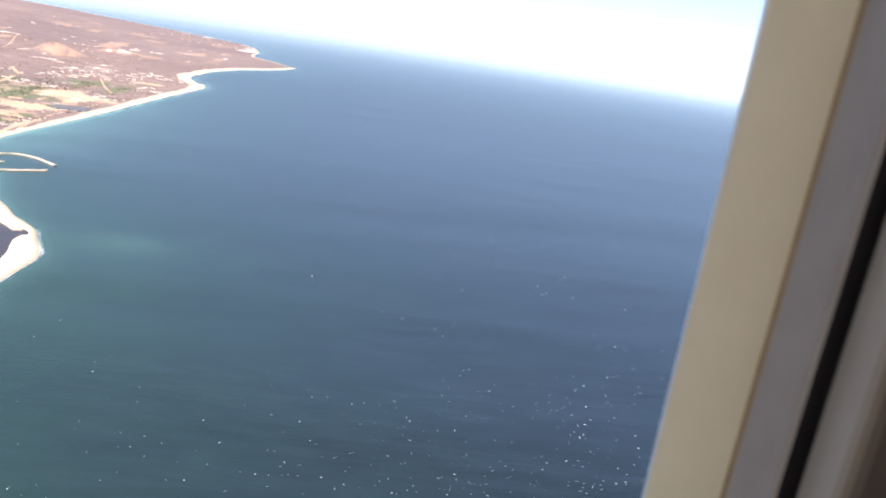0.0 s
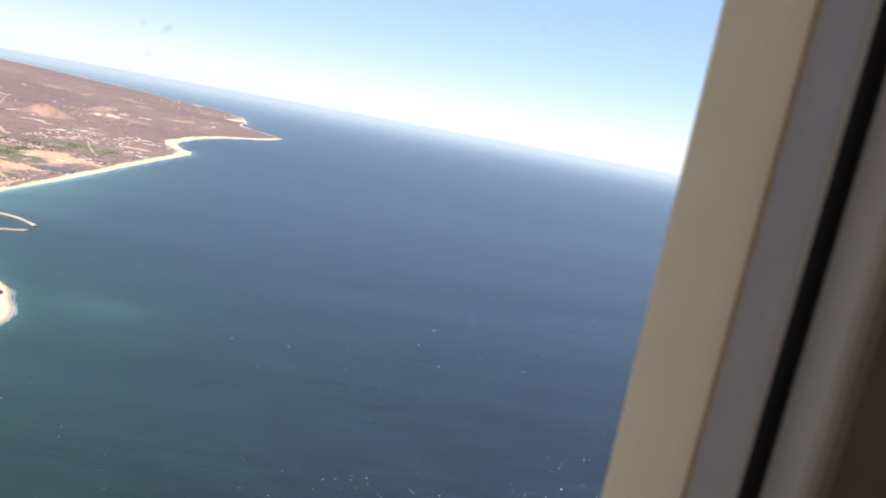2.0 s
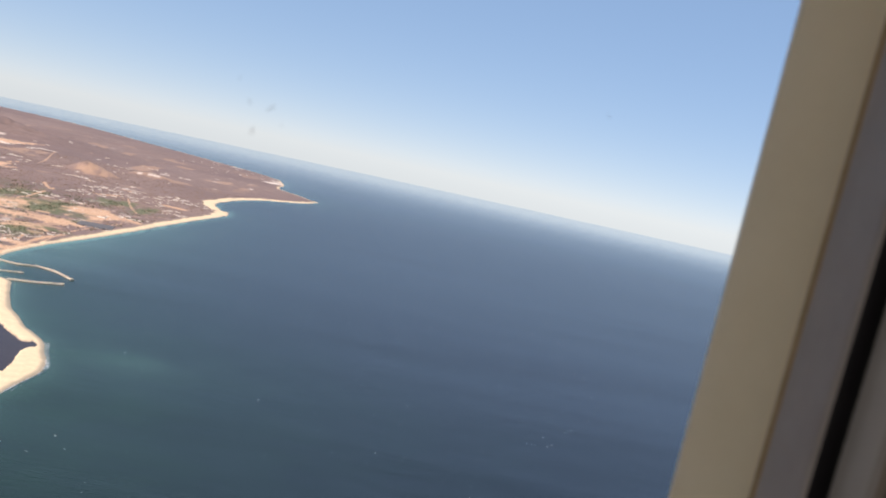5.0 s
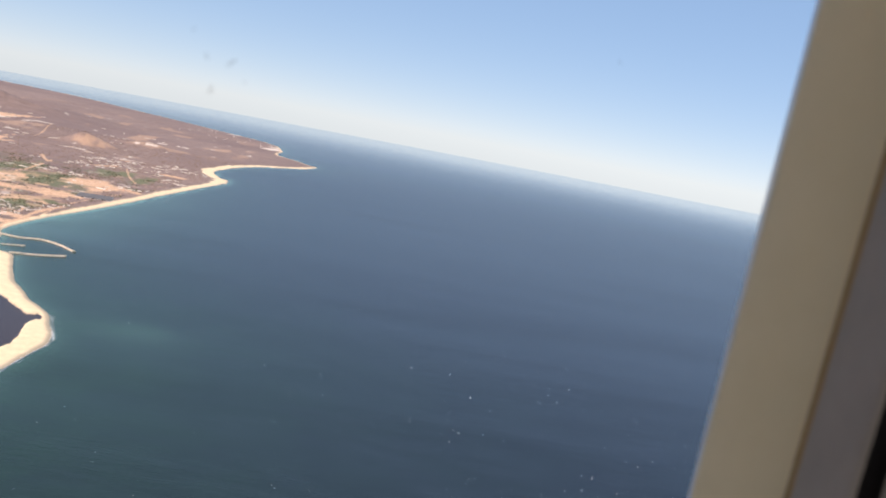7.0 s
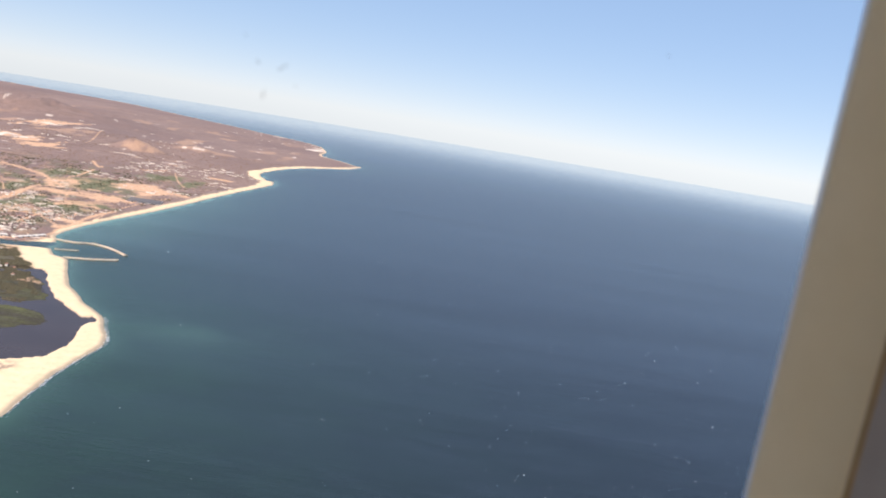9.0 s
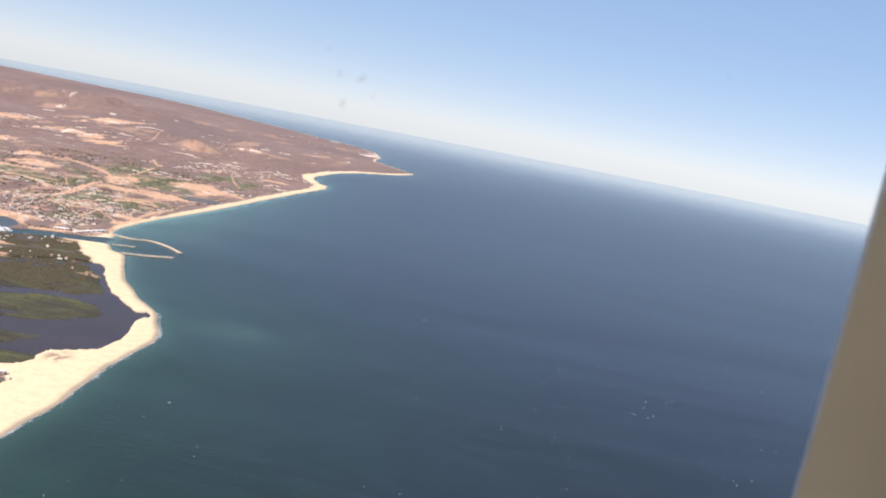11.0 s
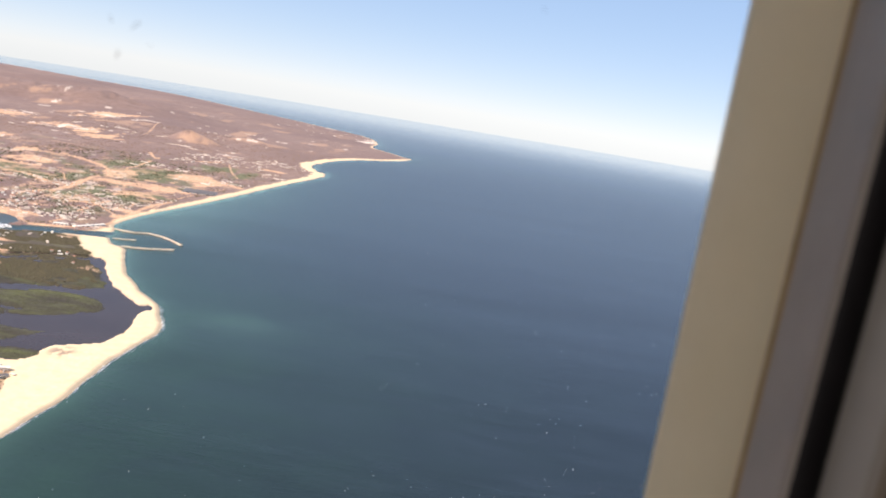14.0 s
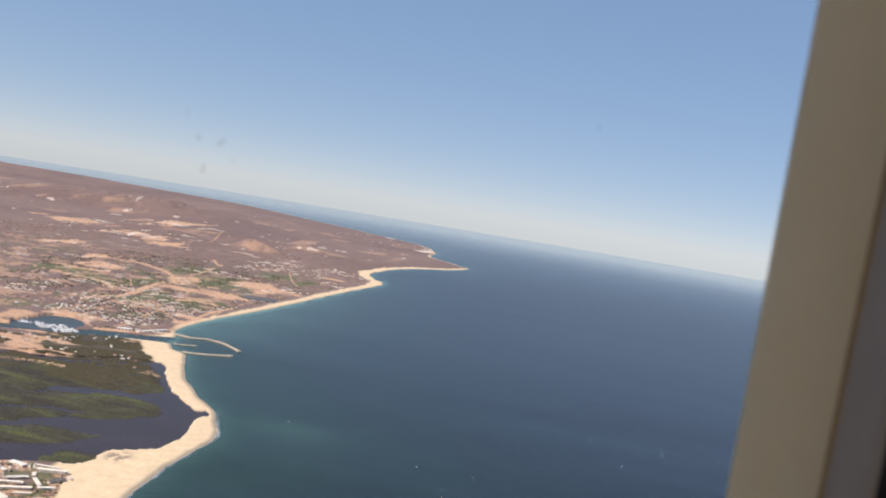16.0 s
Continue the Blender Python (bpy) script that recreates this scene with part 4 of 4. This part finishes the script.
def scatter(name, count, x0, x1, y0, y1, accept, r0, r1, tall, mat, label, category):
    px, py = rng.uniform(x0, x1, count), rng.uniform(y0, y1, count)
    zz, sd_, cov, lg, il, ch = land_fields(px, py)
    ok_ = accept(px, py, zz, sd_, cov, lg, il, ch)
    vs, fs = [], []
    for a, b, c in zip(px[ok_], py[ok_], zz[ok_]):
        r = rng.uniform(r0, r1)
        clump(vs, fs, a, b, max(c, 0.0), r, r * tall * rng.uniform(0.7, 1.3))
    ob = new(name, mesh_from(name, vs, fs, mat))
    return tagged(ob, label, category, kind="stuff")


scatter("reeds", 34000, -279, -131, 235, 449, lambda x, y, z, s, c, lg, il, ch: (lg > 0) & (il > -0.6) & (vnoise(x, y, 9, 3, 51) > 0.36),
        0.30, 0.85, 0.12, REED, "olive green reed beds in the lagoon", "reeds")
scatter("mangroves", 34000, -292, -168, 351, 455, lambda x, y, z, s, c, lg, il, ch: (s > 16) & (ch < -3) & (c["sand"] < 0.3) & (c["dirt"] < 0.5) & (vnoise(x, y, 14, 3, 52) > 0.37),
        0.3, 0.8, 0.3, LEAF, "dusty green mangrove and palm thicket by the lagoon", "trees")
scatter("town_trees", 9000, -436, -218, 463, 882, lambda x, y, z, s, c, lg, il, ch: (s > 14) & (ch < -2) & (c["dirt"] < 0.4) & (vnoise(x * 1.6, y * .8, 26, 4, 53) > 0.52),
        0.35, 0.9, 0.6, LEAF, "scattered dusty green town trees", "trees")
scatter("desert_scrub", 16000, -634, -208, 492, 1321, lambda x, y, z, s, c, lg, il, ch: (s > 16) & (ch < -2) & (c["dirt"] < 0.3) & (c["green"] < 0.3) & (vnoise(x, y, 30, 3, 54) > 0.38),
        0.5, 1.3, 0.4, DRYBUSH, "dry grey brown desert scrub", "scrub")
scatter("garden_palms", 1100, -165, -127, 200, 257, lambda x, y, z, s, c, lg, il, ch: (inside_distance(x, y, COMPOUND_LINE) > 0.3) & (lg < -1) & (vnoise(x, y, 6, 2, 55) > 0.45),
        0.2, 0.45, 0.6, LEAF, "green hotel garden palms and shrubs", "trees")


# ---- foam ----
def foam_strip(y0, y1, seed, off, thin, label):
    """Broken bands of surf along the spit."""
    c = spline(COAST_NEAR[:29], 16)
    c = c[(c[:, 1] > y0) & (c[:, 1] < y1)]
    d = np.gradient(c, axis=0)
    d /= np.linalg.norm(d, axis=1)[:, None]
    nrm = np.stack([-d[:, 1], d[:, 0]], 1)
    s = np.arange(len(c)) * 1.0
    w = (vnoise(s, s * 0, 9, 4, seed) - 0.27) * 3.0 + thin
    jig = vnoise(s, s * 0 + 3, 2.2, 3, seed + 9)
    vs, fs = [], []
    for i in range(len(c)):
        ww = max(0.0, min(w[i], 1.1)) * max(0.0, jig[i] * 1.3 - 0.58)
        o = off + (vnoise(s[i:i + 1], s[i:i + 1] * 0, 12, 3, seed + 5)[0] - 0.5) * 1.2
        for q, h in ((o - ww * 0.5, 0.03), (o - ww * 0.1, 0.14), (o + ww * 0.5, 0.03)):
            p = c[i] + nrm[i] * q
            vs.append((p[0], p[1], h + 0.02))
    for i in range(len(c) - 1):
        if w[i] > 0.03 or w[i + 1] > 0.03:
            for j in range(2):
                fs.append((i * 3 + j, i * 3 + j + 1, (i + 1) * 3 + j + 1, (i + 1) * 3 + j))
    return tagged(new("surf", mesh_from("surf", vs, fs, FOAM)), label, "surf", kind="stuff")


foam_strip(150, 341, 61, 0.35, 0.06, "white surf breaking along the sand spit")
foam_strip(285, 332, 66, 1.1, 0.0, "broken white outer surf off the sand point")


def surf_flecks(count):
    """Loose foam washed along the sand in patches."""
    c = spline(COAST_NEAR[:29], 18)
    d = np.gradient(c, axis=0)
    d /= np.linalg.norm(d, axis=1)[:, None]
    local = np.random.default_rng(15)
    patch = vnoise(np.arange(len(c)) * 1.0, np.zeros(len(c)), 14, 3, 75)
    vs, fs = [], []
    while len(fs) < count * 6:
        i = int(local.integers(0, len(c)))
        if not 150 < c[i, 1] < 348 or patch[i] < 0.32 + 0.3 * local.uniform():
            continue
        o = abs(local.normal(0, 0.75)) - 0.35
        px, py = c[i, 0] - d[i, 1] * o, c[i, 1] + d[i, 0] * o
        t = math.atan2(d[i, 1], d[i, 0]) + local.normal(0, 0.2)
        ln, wd, n = local.uniform(0.15, 0.9), local.uniform(0.03, 0.09), len(vs)
        for k in range(6):
            q = 2 * math.pi * k / 6
            ex, ey = ln * math.cos(q) * local.uniform(0.6, 1.2), wd * math.sin(q) * local.uniform(0.6, 1.2)
            vs.append((px + ex * math.cos(t) - ey * math.sin(t), py + ex * math.sin(t) + ey * math.cos(t), 0.06))
        vs.append((px, py, 0.13))
        fs.extend((n + k, n + (k + 1) % 6, n + 6) for k in range(6))
    return tagged(new("surf", mesh_from("surf", vs, fs, FOAM)), "loose white foam flecks washed along the wet sand", "surf", kind="stuff")


surf_flecks(330)


def whitecaps(count):
    vs, fs = [], []
    made = 0
    while made < count:
        dep_ = rng.uniform(5, 31)
        far = min(1.4, max(1.0, 10.0 / dep_))
        if rng.uniform() > ((dep_ - 3) / 28) ** 2:
            continue
        a = radians(rng.uniform(-36, 30))
        if rng.uniform() < smoothstep(-24, 14, math.degrees(a)) * 0.84:
            continue
        r = EYE / math.tan(radians(dep_))
        px, py = -math.sin(a) * r, math.cos(a) * r
        if inside_distance(np.array([px]), np.array([py]), LAND[::3])[0] > -14:
            continue
        if vnoise(np.array([px]), np.array([py]), 60, 3, 71)[0] < 0.42:
            continue
        made += 1
        n = len(vs)
        ln, wd = (0.085 + 0.30 * rng.uniform() ** 3) * far, rng.uniform(0.05, 0.11) * far
        t = 0.35 + rng.normal(0, 0.35)
        for i in range(6):
            q = 2 * math.pi * i / 6
            ex, ey = ln * math.cos(q) * rng.uniform(0.6, 1.2), wd * math.sin(q) * rng.uniform(0.6, 1.2)
            vs.append((px + ex * math.cos(t) - ey * math.sin(t), py + ex * math.sin(t) + ey * math.cos(t), 0.02))
        vs.append((px, py, 0.09))
        fs.extend((n + i, n + (i + 1) % 6, n + 6) for i in range(6))
    return tagged(new("whitecaps", mesh_from("whitecaps", vs, fs, FOAM)), "tiny white wave crests scattered over the sea", "whitecaps", kind="stuff")


whitecaps(1050)


# ---- buildings ----
def house_kind(w, d, h, roof_mat, pitched):
    ob = tagged(new("house"), "small white stucco house with a " + ("clay pitched roof" if pitched else "pale flat roof"),
                "house", "town houses")
    bm = bmesh.new()
    box(bm, 0, 0, -0.3, w, d, h + 0.3, 0.015)
    part("wall", bm, WHITE, ob)
    bm = bmesh.new()
    if pitched:
        vs = [bm.verts.new(p) for p in ((-w * .55, -d * .57, h), (w * .55, -d * .57, h), (w * .55, d * .57, h), (-w * .55, d * .57, h),
                                        (-w * .5, 0, h + d * .28), (w * .5, 0, h + d * .28))]
        for f in ((0, 1, 5, 4), (2, 3, 4, 5), (0, 4, 3), (1, 2, 5), (3, 2, 1, 0)):
            bm.faces.new([vs[i] for i in f])
    else:
        box(bm, 0, 0, h, w * 1.03, d * 1.03, 0.07)
        box(bm, w * .2, d * .1, h + 0.07, w * .3, d * .3, 0.14)
    part("roof", bm, roof_mat, ob, "clay tiled pitched roof" if pitched else "pale flat roof with a stair box")
    for i in range(2):
        bm = bmesh.new()
        box(bm, (i - .5) * w * .45, -d / 2 - 0.004, h * .35, w * .2, 0.03, h * .35)
        part("window", bm, GLASSY, ob)
    bm = bmesh.new()
    box(bm, 0, -d / 2 - 0.004, 0, w * .12, 0.03, h * .6)
    part("door", bm, TIMBER, ob)
    return ob


def place_houses(count, x0, x1, y0, y1, seed, known):
    local = np.random.default_rng(seed)
    kinds = [house_kind(1.5, 1.1, 0.55, TERRA, True), house_kind(1.2, 1.2, 0.6, CONCRETE, False),
             house_kind(2.2, 1.2, 0.8, CONCRETE, False), house_kind(1.8, 1.3, 0.6, TERRA, True)]
    px, py = local.uniform(x0, x1, count * 12), local.uniform(y0, y1, count * 12)
    zz, s, cov, lg, il, ch = land_fields(px, py)
    ok_ = (s > 14) & (lg < -3) & (ch < -2) & (cov["sand"] < .2) & (vnoise(px, py, 30, 3, seed) > 0.45)
    first = set()
    done = 0
    spots = [(a, b, float(ground_z(a, b)[0])) for a, b in known] + list(zip(px[ok_], py[ok_], zz[ok_]))
    for a, b, c in spots:
        k = done % 4
        m = pose(a, b, c, 0, 0, 20 + 90 * local.integers(0, 4) + local.normal(0, 6))
        if k not in first:
            kinds[k].matrix_basis = m
            first.add(k)
        else:
            copy_thing(kinds[k], m)
        done += 1
        if done >= count:
            break


place_houses(130, -317, -223, 488, 570, 81,
             [(-209.7, 407.9), (-206.8, 409.6), (-204.5, 406.2), (-202.4, 408.7), (-198.3, 408.4), (-233, 445.4), (-230.8, 448.9), (-191.1, 392.1),
              (-245.9, 420.1), (-236.1, 395.3), (-214.2, 387.8), (-228.9, 472.2), (-230.9, 489.4), (-237.7, 476.9), (-233.8, 478.9), (-225, 476.2), (-222.1, 479.3)])


def far_houses(count, x0, x1, y0, y1, seed, cut, s0, s1, label):
    """Blocks of town too far off to be told apart one by one."""
    local = np.random.default_rng(seed)
    px, py = local.uniform(x0, x1, count * 5), local.uniform(y0, y1, count * 5)
    zz, s, cov, lg, il, ch = land_fields(px, py)
    ok_ = (s > 13) & (lg < -3) & (ch < -2) & (cov["sand"] < .2) & (vnoise(px, py, 45, 3, seed) > cut)
    vs, fs = [], []
    for a, b, c in list(zip(px[ok_], py[ok_], zz[ok_]))[:count]:
        w = s0 + (s1 - s0) * local.uniform() ** 1.6
        w, d, h = w * 1.25, s0 * local.uniform(.5, 1.1), local.uniform(.3, .7)
        t = local.choice((.12, .3, -.15, 1.7)) + local.normal(0, .1)
        n = len(vs)
        for zc, k in ((c - .3, 1), (c + h, 1), (c + h + .12, .7)):
            for ex, ey in ((-1, -1), (1, -1), (1, 1), (-1, 1)):
                ox, oy = ex * w / 2 * k, ey * d / 2 * k
                vs.append((a + ox * math.cos(t) - oy * math.sin(t), b + ox * math.sin(t) + oy * math.cos(t), zc))
        for lv in (0, 4):
            for i in range(4):
                j = (i + 1) % 4
                fs.append((n + lv + i, n + lv + j, n + lv + 4 + j, n + lv + 4 + i))
        fs.append((n + 8, n + 9, n + 10, n + 11))
    return tagged(new("distant_houses", mesh_from("distant_houses", vs, fs, TOWN)), label, "houses", kind="stuff")


far_houses(360, -357, -223, 488, 629, 91, .47, 0.6, 3.2, "crowded pale stucco town blocks behind the harbour")
far_houses(190, -347, -213, 746, 1097, 93, .52, 1.1, 7.0, "pale villas spread along the northern beach")
far_houses(60, -654, -347, 882, 1468, 95, .60, 1.6, 6.0, "scattered pale buildings on the dry hills")
far_houses(24, -495, -233, 1858, 2296, 97, .30, 3.0, 7.0, "white buildings along the far shore")
far_houses(30, -279, -218, 390, 455, 99, .45, .8, 2.0, "small pale houses among the mangroves")
far_houses(46, -163, -131, 218, 250, 101, .38, .45, 1.5, "jumbled pale huts and sheds between the hotel wings")


def hotel_wing(x1, y1, x2, y2, depth, floors, roof_mat, label):
    """A straight wing from one end to the other, its balconies facing the beach side."""
    ob = tagged(new("hotel_building"), label, "hotel", "beach hotel buildings")
    w, h = math.hypot(x2 - x1, y2 - y1), floors * 0.34
    bm = bmesh.new()
    box(bm, 0, 0, -0.3, w, depth, h + 0.3, 0.02)
    part("wall", bm, HOTELWALL, ob)
    bm = bmesh.new()
    box(bm, 0, 0, h, w + .08, depth + .10, 0.09, 0.02)
    box(bm, w * .3, depth * .1, h + .09, w * .10, depth * .35, .14)
    box(bm, -w * .27, 0, h + .09, w * .08, depth * .3, .12)
    part("roof", bm, roof_mat, ob, "flat roof with service boxes")
    n = max(2, int(w / .65))
    for f in range(floors):
        if floors > 1:
            bm = bmesh.new()
            box(bm, 0, -depth / 2 - 0.08, f * .34 + .30, w * .98, .16, .04)
            part("balcony", bm, WHITE, ob)
        for i in range(n):
            bm = bmesh.new()
            box(bm, (i + .5) / n * w - w / 2, -depth / 2 - .004, f * .34 + .07, w / n * .38, .04, .16)
            part("window", bm, GLASSY, ob)
    cx, cy = (x1 + x2) / 2, (y1 + y2) / 2
    ob.matrix_basis = pose(cx, cy, max(float(ground_z(cx, cy)[0]), 0.1), 0, 0, math.degrees(math.atan2(y2 - y1, x2 - x1)))
    return ob


PALEROOF = mat_plain("cream roof membrane", (0.76, 0.68, 0.56), (0.88, 0.81, 0.70), 0.9, 0.85)
for spec in ((-148, 223.6, -140.8, 220, 1.5, 4, PALEROOF, "long four storey beach hotel wing with pink plaster walls"),
             (-139.9, 219.5, -131.2, 218.2, 1.5, 4, PALEROOF, "long four storey beach hotel wing facing the sand"),
             (-147.7, 245.7, -139.4, 248.2, 1.4, 3, PALEROOF, "three storey hotel wing with a cream flat roof"),
             (-151.6, 250.2, -143.8, 250.9, 0.8, 1, PALEROOF, "low cream roofed service row of the hotel"),
             (-158.1, 248.2, -152.4, 246.9, 2.0, 2, CONCRETE, "two storey hotel lodge with a pale roof"),
             (-148.8, 227.8, -140.7, 232.1, 1.1, 2, PALEROOF, "narrow two storey hotel row with a cream roof"),
             (-139.7, 233, -135.6, 235.4, 1.0, 2, PALEROOF, "short two storey hotel row with a cream roof"),
             (-143.1, 227.1, -138.9, 229.1, 1.0, 1, PALEROOF, "low hotel pavilion beside the garden"),
             (-144.9, 239.9, -140.3, 235.3, 1.1, 1, PALEROOF, "low covered walk of the hotel with a cream roof"),
             (-156.6, 230.1, -153.5, 231.3, 2.6, 2, PALEROOF, "broad white roofed hotel lobby building"),
             (-150.9, 235.6, -146.4, 239.2, 1.2, 2, CONCRETE, "two storey hotel row with a pale grey roof"),
             (-151.1, 232.1, -144.8, 234.3, 0.9, 2, PALEROOF, "narrow hotel row with a cream roof"),
             (-139.9, 239, -137.5, 243.5, 1.5, 2, SLATE, "two storey hotel block with a dark grey roof"),
             (-159.9, 242.2, -154.8, 241, 1.6, 1, CONCRETE, "low hotel outbuilding with a pale roof"),
             (-161.7, 245.8, -158.9, 245.1, 1.3, 1, TERRA, "small outbuilding with a clay coloured roof"),
             (-147.5, 244, -146, 241.1, 1.1, 1, PALEROOF, "low hotel passage with a cream roof"),
             (-156.2, 236.9, -152.9, 236, 1.2, 1, TERRA, "low hotel bungalow with a clay coloured roof"),
             (-137.7, 245.4, -135.9, 244.9, 0.9, 1, CONCRETE, "small hotel bungalow by the sand"),
             (-136.5, 225.6, -133.8, 226.8, 0.9, 1, CONCRETE, "small hotel bungalow by the sand"),
             (-136.2, 230.1, -133.6, 230.9, 0.9, 1, TERRA, "small hotel bungalow with a clay coloured roof"),
             (-145.2, 224.4, -142.3, 223, 0.8, 1, PALEROOF, "low garden pavilion of the hotel"),
             (-141.9, 203.2, -137.9, 202.6, 1.5, 3, SLATE, "three storey beach hotel wing with a dark roof"),
             (-137.2, 202.4, -131.9, 202.9, 1.5, 3, SLATE, "three storey beach hotel wing with a dark roof")):
    hotel_wing(*spec)


def swimming_pool(px, py, w, d, turn):
    ob = tagged(new("swimming_pool"), "blue hotel swimming pool with a pale stone edge", "swimming pool")
    bm = bmesh.new()
    for ex, ey, sx, sy in ((0, -d / 2, w + .5, .25), (0, d / 2, w + .5, .25), (-w / 2, 0, .25, d - .25), (w / 2, 0, .25, d - .25)):
        box(bm, ex, ey, -.2, sx, sy, .3)
    part("edge", bm, CONCRETE, ob, "pale stone edge")
    bm = bmesh.new()
    box(bm, 0, 0, -.2, w - .25, d - .25, .26)
    part("pool_water", bm, POOL, ob, "clear blue water")
    ob.matrix_basis = pose(px, py, float(ground_z(px, py)[0]) + .05, 0, 0, turn)


swimming_pool(-132.2, 195.5, 3.2, 2.0, 20)
swimming_pool(-137.4, 196.2, 3.8, 1.9, 10)
swimming_pool(-148.3, 218.5, 5.4, 2.2, -24)
swimming_pool(-136.9, 222.7, 2.2, 1.0, 10)


# ---- marina ----
def yacht():
    ob = tagged(new("yacht"), "white motor yacht moored at the marina dock", "boat", "moored yachts")
    bm = bmesh.new()
    ring = [(-.9, -.22), (.35, -.24), (.75, -.13), (.98, 0), (.75, .13), (.35, .24), (-.9, .22)]
    lo = [bm.verts.new((x_ * .92, y_ * .7, -.05)) for x_, y_ in ring]
    hi = [bm.verts.new((x_, y_, .20)) for x_, y_ in ring]
    for i in range(7):
        j = (i + 1) % 7
        bm.faces.new((lo[i], lo[j], hi[j], hi[i]))
    bm.faces.new(hi)
    bm.faces.new(lo[::-1])
    bmesh.ops.scale(bm, vec=(2.0, 2.0, 1.8), verts=bm.verts)
    part("hull", bm, HULLW, ob)
    bm = bmesh.new()
    box(bm, -.15, 0, .20, .9, .32, .16, .03)
    box(bm, -.25, 0, .36, .5, .26, .12, .03)
    bmesh.ops.scale(bm, vec=(2.0, 2.0, 1.8), verts=bm.verts)
    cabin = part("cabin", bm, HULLW, ob)
    bm = bmesh.new()
    box(bm, -.15, 0, .27, .92, .33, .05)
    bmesh.ops.scale(bm, vec=(2.0, 2.0, 1.8), verts=bm.verts)
    part("window", bm, GLASSY, cabin, "dark window band")
    return ob


def marina():
    boat = yacht()
    docks = [((-286.5, 446.4), (-274.8, 450.5)), ((-272.8, 442.7), (-264, 454.6)), ((-262, 439), (-255.2, 449.9))]
    first = True
    for (ax, ay), (bx, by) in docks:
        ob = tagged(new("dock"), "long narrow timber marina dock", "dock", "marina docks")
        ln = math.hypot(bx - ax, by - ay)
        bm = bmesh.new()
        box(bm, 0, 0, .10, ln, .35, .10)
        part("deck", bm, TIMBER, ob)
        for i in range(5):
            bm = bmesh.new()
            box(bm, (i / 4 - .5) * (ln - .4), 0, -.8, .1, .1, 1.15)
            part("pile", bm, TIMBER, ob)
        turn = math.degrees(math.atan2(by - ay, bx - ax))
        ob.matrix_basis = pose((ax + bx) / 2, (ay + by) / 2, 0.05, 0, 0, turn)
        n = int(ln / 1.15)
        for i in range(n):
            for side in (-1, 1):
                if rng.uniform() < .25:
                    continue
                q = (i + .5) / n
                px = ax + (bx - ax) * q - math.sin(radians(turn)) * side * 2.2
                py = ay + (by - ay) * q + math.cos(radians(turn)) * side * 2.2
                m = pose(px, py, 0.06, 0, 0, turn + 90 * side)
                if first:
                    boat.matrix_basis = m
                    first = False
                else:
                    copy_thing(boat, m)


marina()


def quay_building(x1, y1, x2, y2, depth, h, bays, label):
    """A long low harbour building with a row of roof bays and doors."""
    ob = tagged(new("quay_building"), label, "harbour building", "quay buildings")
    w = math.hypot(x2 - x1, y2 - y1)
    bm = bmesh.new()
    box(bm, 0, 0, -.3, w, depth, h + .3, .02)
    part("wall", bm, WHITE, ob)
    step = w / bays
    for i in range(bays):
        bm = bmesh.new()
        x0 = -w / 2 + i * step
        vs = [bm.verts.new(p) for p in ((x0, -depth * .54, h), (x0 + step * .96, -depth * .54, h), (x0 + step * .96, depth * .54, h), (x0, depth * .54, h),
                                        (x0, 0, h + depth * .16), (x0 + step * .96, 0, h + depth * .16))]
        for f in ((0, 1, 5, 4), (2, 3, 4, 5), (0, 4, 3), (1, 2, 5), (3, 2, 1, 0)):
            bm.faces.new([vs[k] for k in f])
        part("roof", bm, CONCRETE, ob, "pale pitched roof bay")
        bm = bmesh.new()
        box(bm, x0 + step / 2, -depth / 2 - .01, 0, step * .3, .05, h * .7)
        part("door", bm, GLASSY, ob)
    cx, cy = (x1 + x2) / 2, (y1 + y2) / 2
    ob.matrix_basis = pose(cx, cy, max(float(ground_z(cx, cy)[0]), 0.1), 0, 0, math.degrees(math.atan2(y2 - y1, x2 - x1)))


def warehouse():
    ob = tagged(new("warehouse"), "large low warehouse with a dark grey roof behind the beach", "warehouse")
    bm = bmesh.new()
    box(bm, 0, 0, -.4, 15, 12, 0.9, .03)
    part("wall", bm, WHITE, ob)
    for i in range(4):
        bm = bmesh.new()
        vs = [bm.verts.new(p) for p in ((-3.75 * .5, -6.1, .5), (3.75 * .5, -6.1, .5), (3.75 * .5, 6.1, .5), (-3.75 * .5, 6.1, .5), (0, -6.1, .72), (0, 6.1, .72))]
        for f in ((0, 4, 5, 3), (1, 2, 5, 4), (0, 1, 4), (3, 5, 2), (0, 3, 2, 1)):
            bm.faces.new([vs[k] for k in f])
        bmesh.ops.translate(bm, vec=((i - 1.5) * 3.75, 0, 0), verts=bm.verts)
        part("roof", bm, SLATE, ob, "dark grey roof bay")
    for i in range(3):
        bm = bmesh.new()
        box(bm, (i - 1) * 4.5, -6.02, 0, 1.4, .08, .4)
        part("door", bm, GLASSY, ob)
    ob.matrix_basis = pose(-235.3, 695, float(ground_z(-235.3, 695)[0]), 0, 0, 12) @ Matrix.Diagonal((1.7, 2.0, 1, 1))


warehouse()
quay_building(-231.5, 474.2, -223.3, 494.2, 2.6, 0.6, 6, "long white harbour building on the quay")
quay_building(-243, 473.2, -235.7, 476.1, 2.6, 0.8, 4, "low white harbour shed beside the channel")
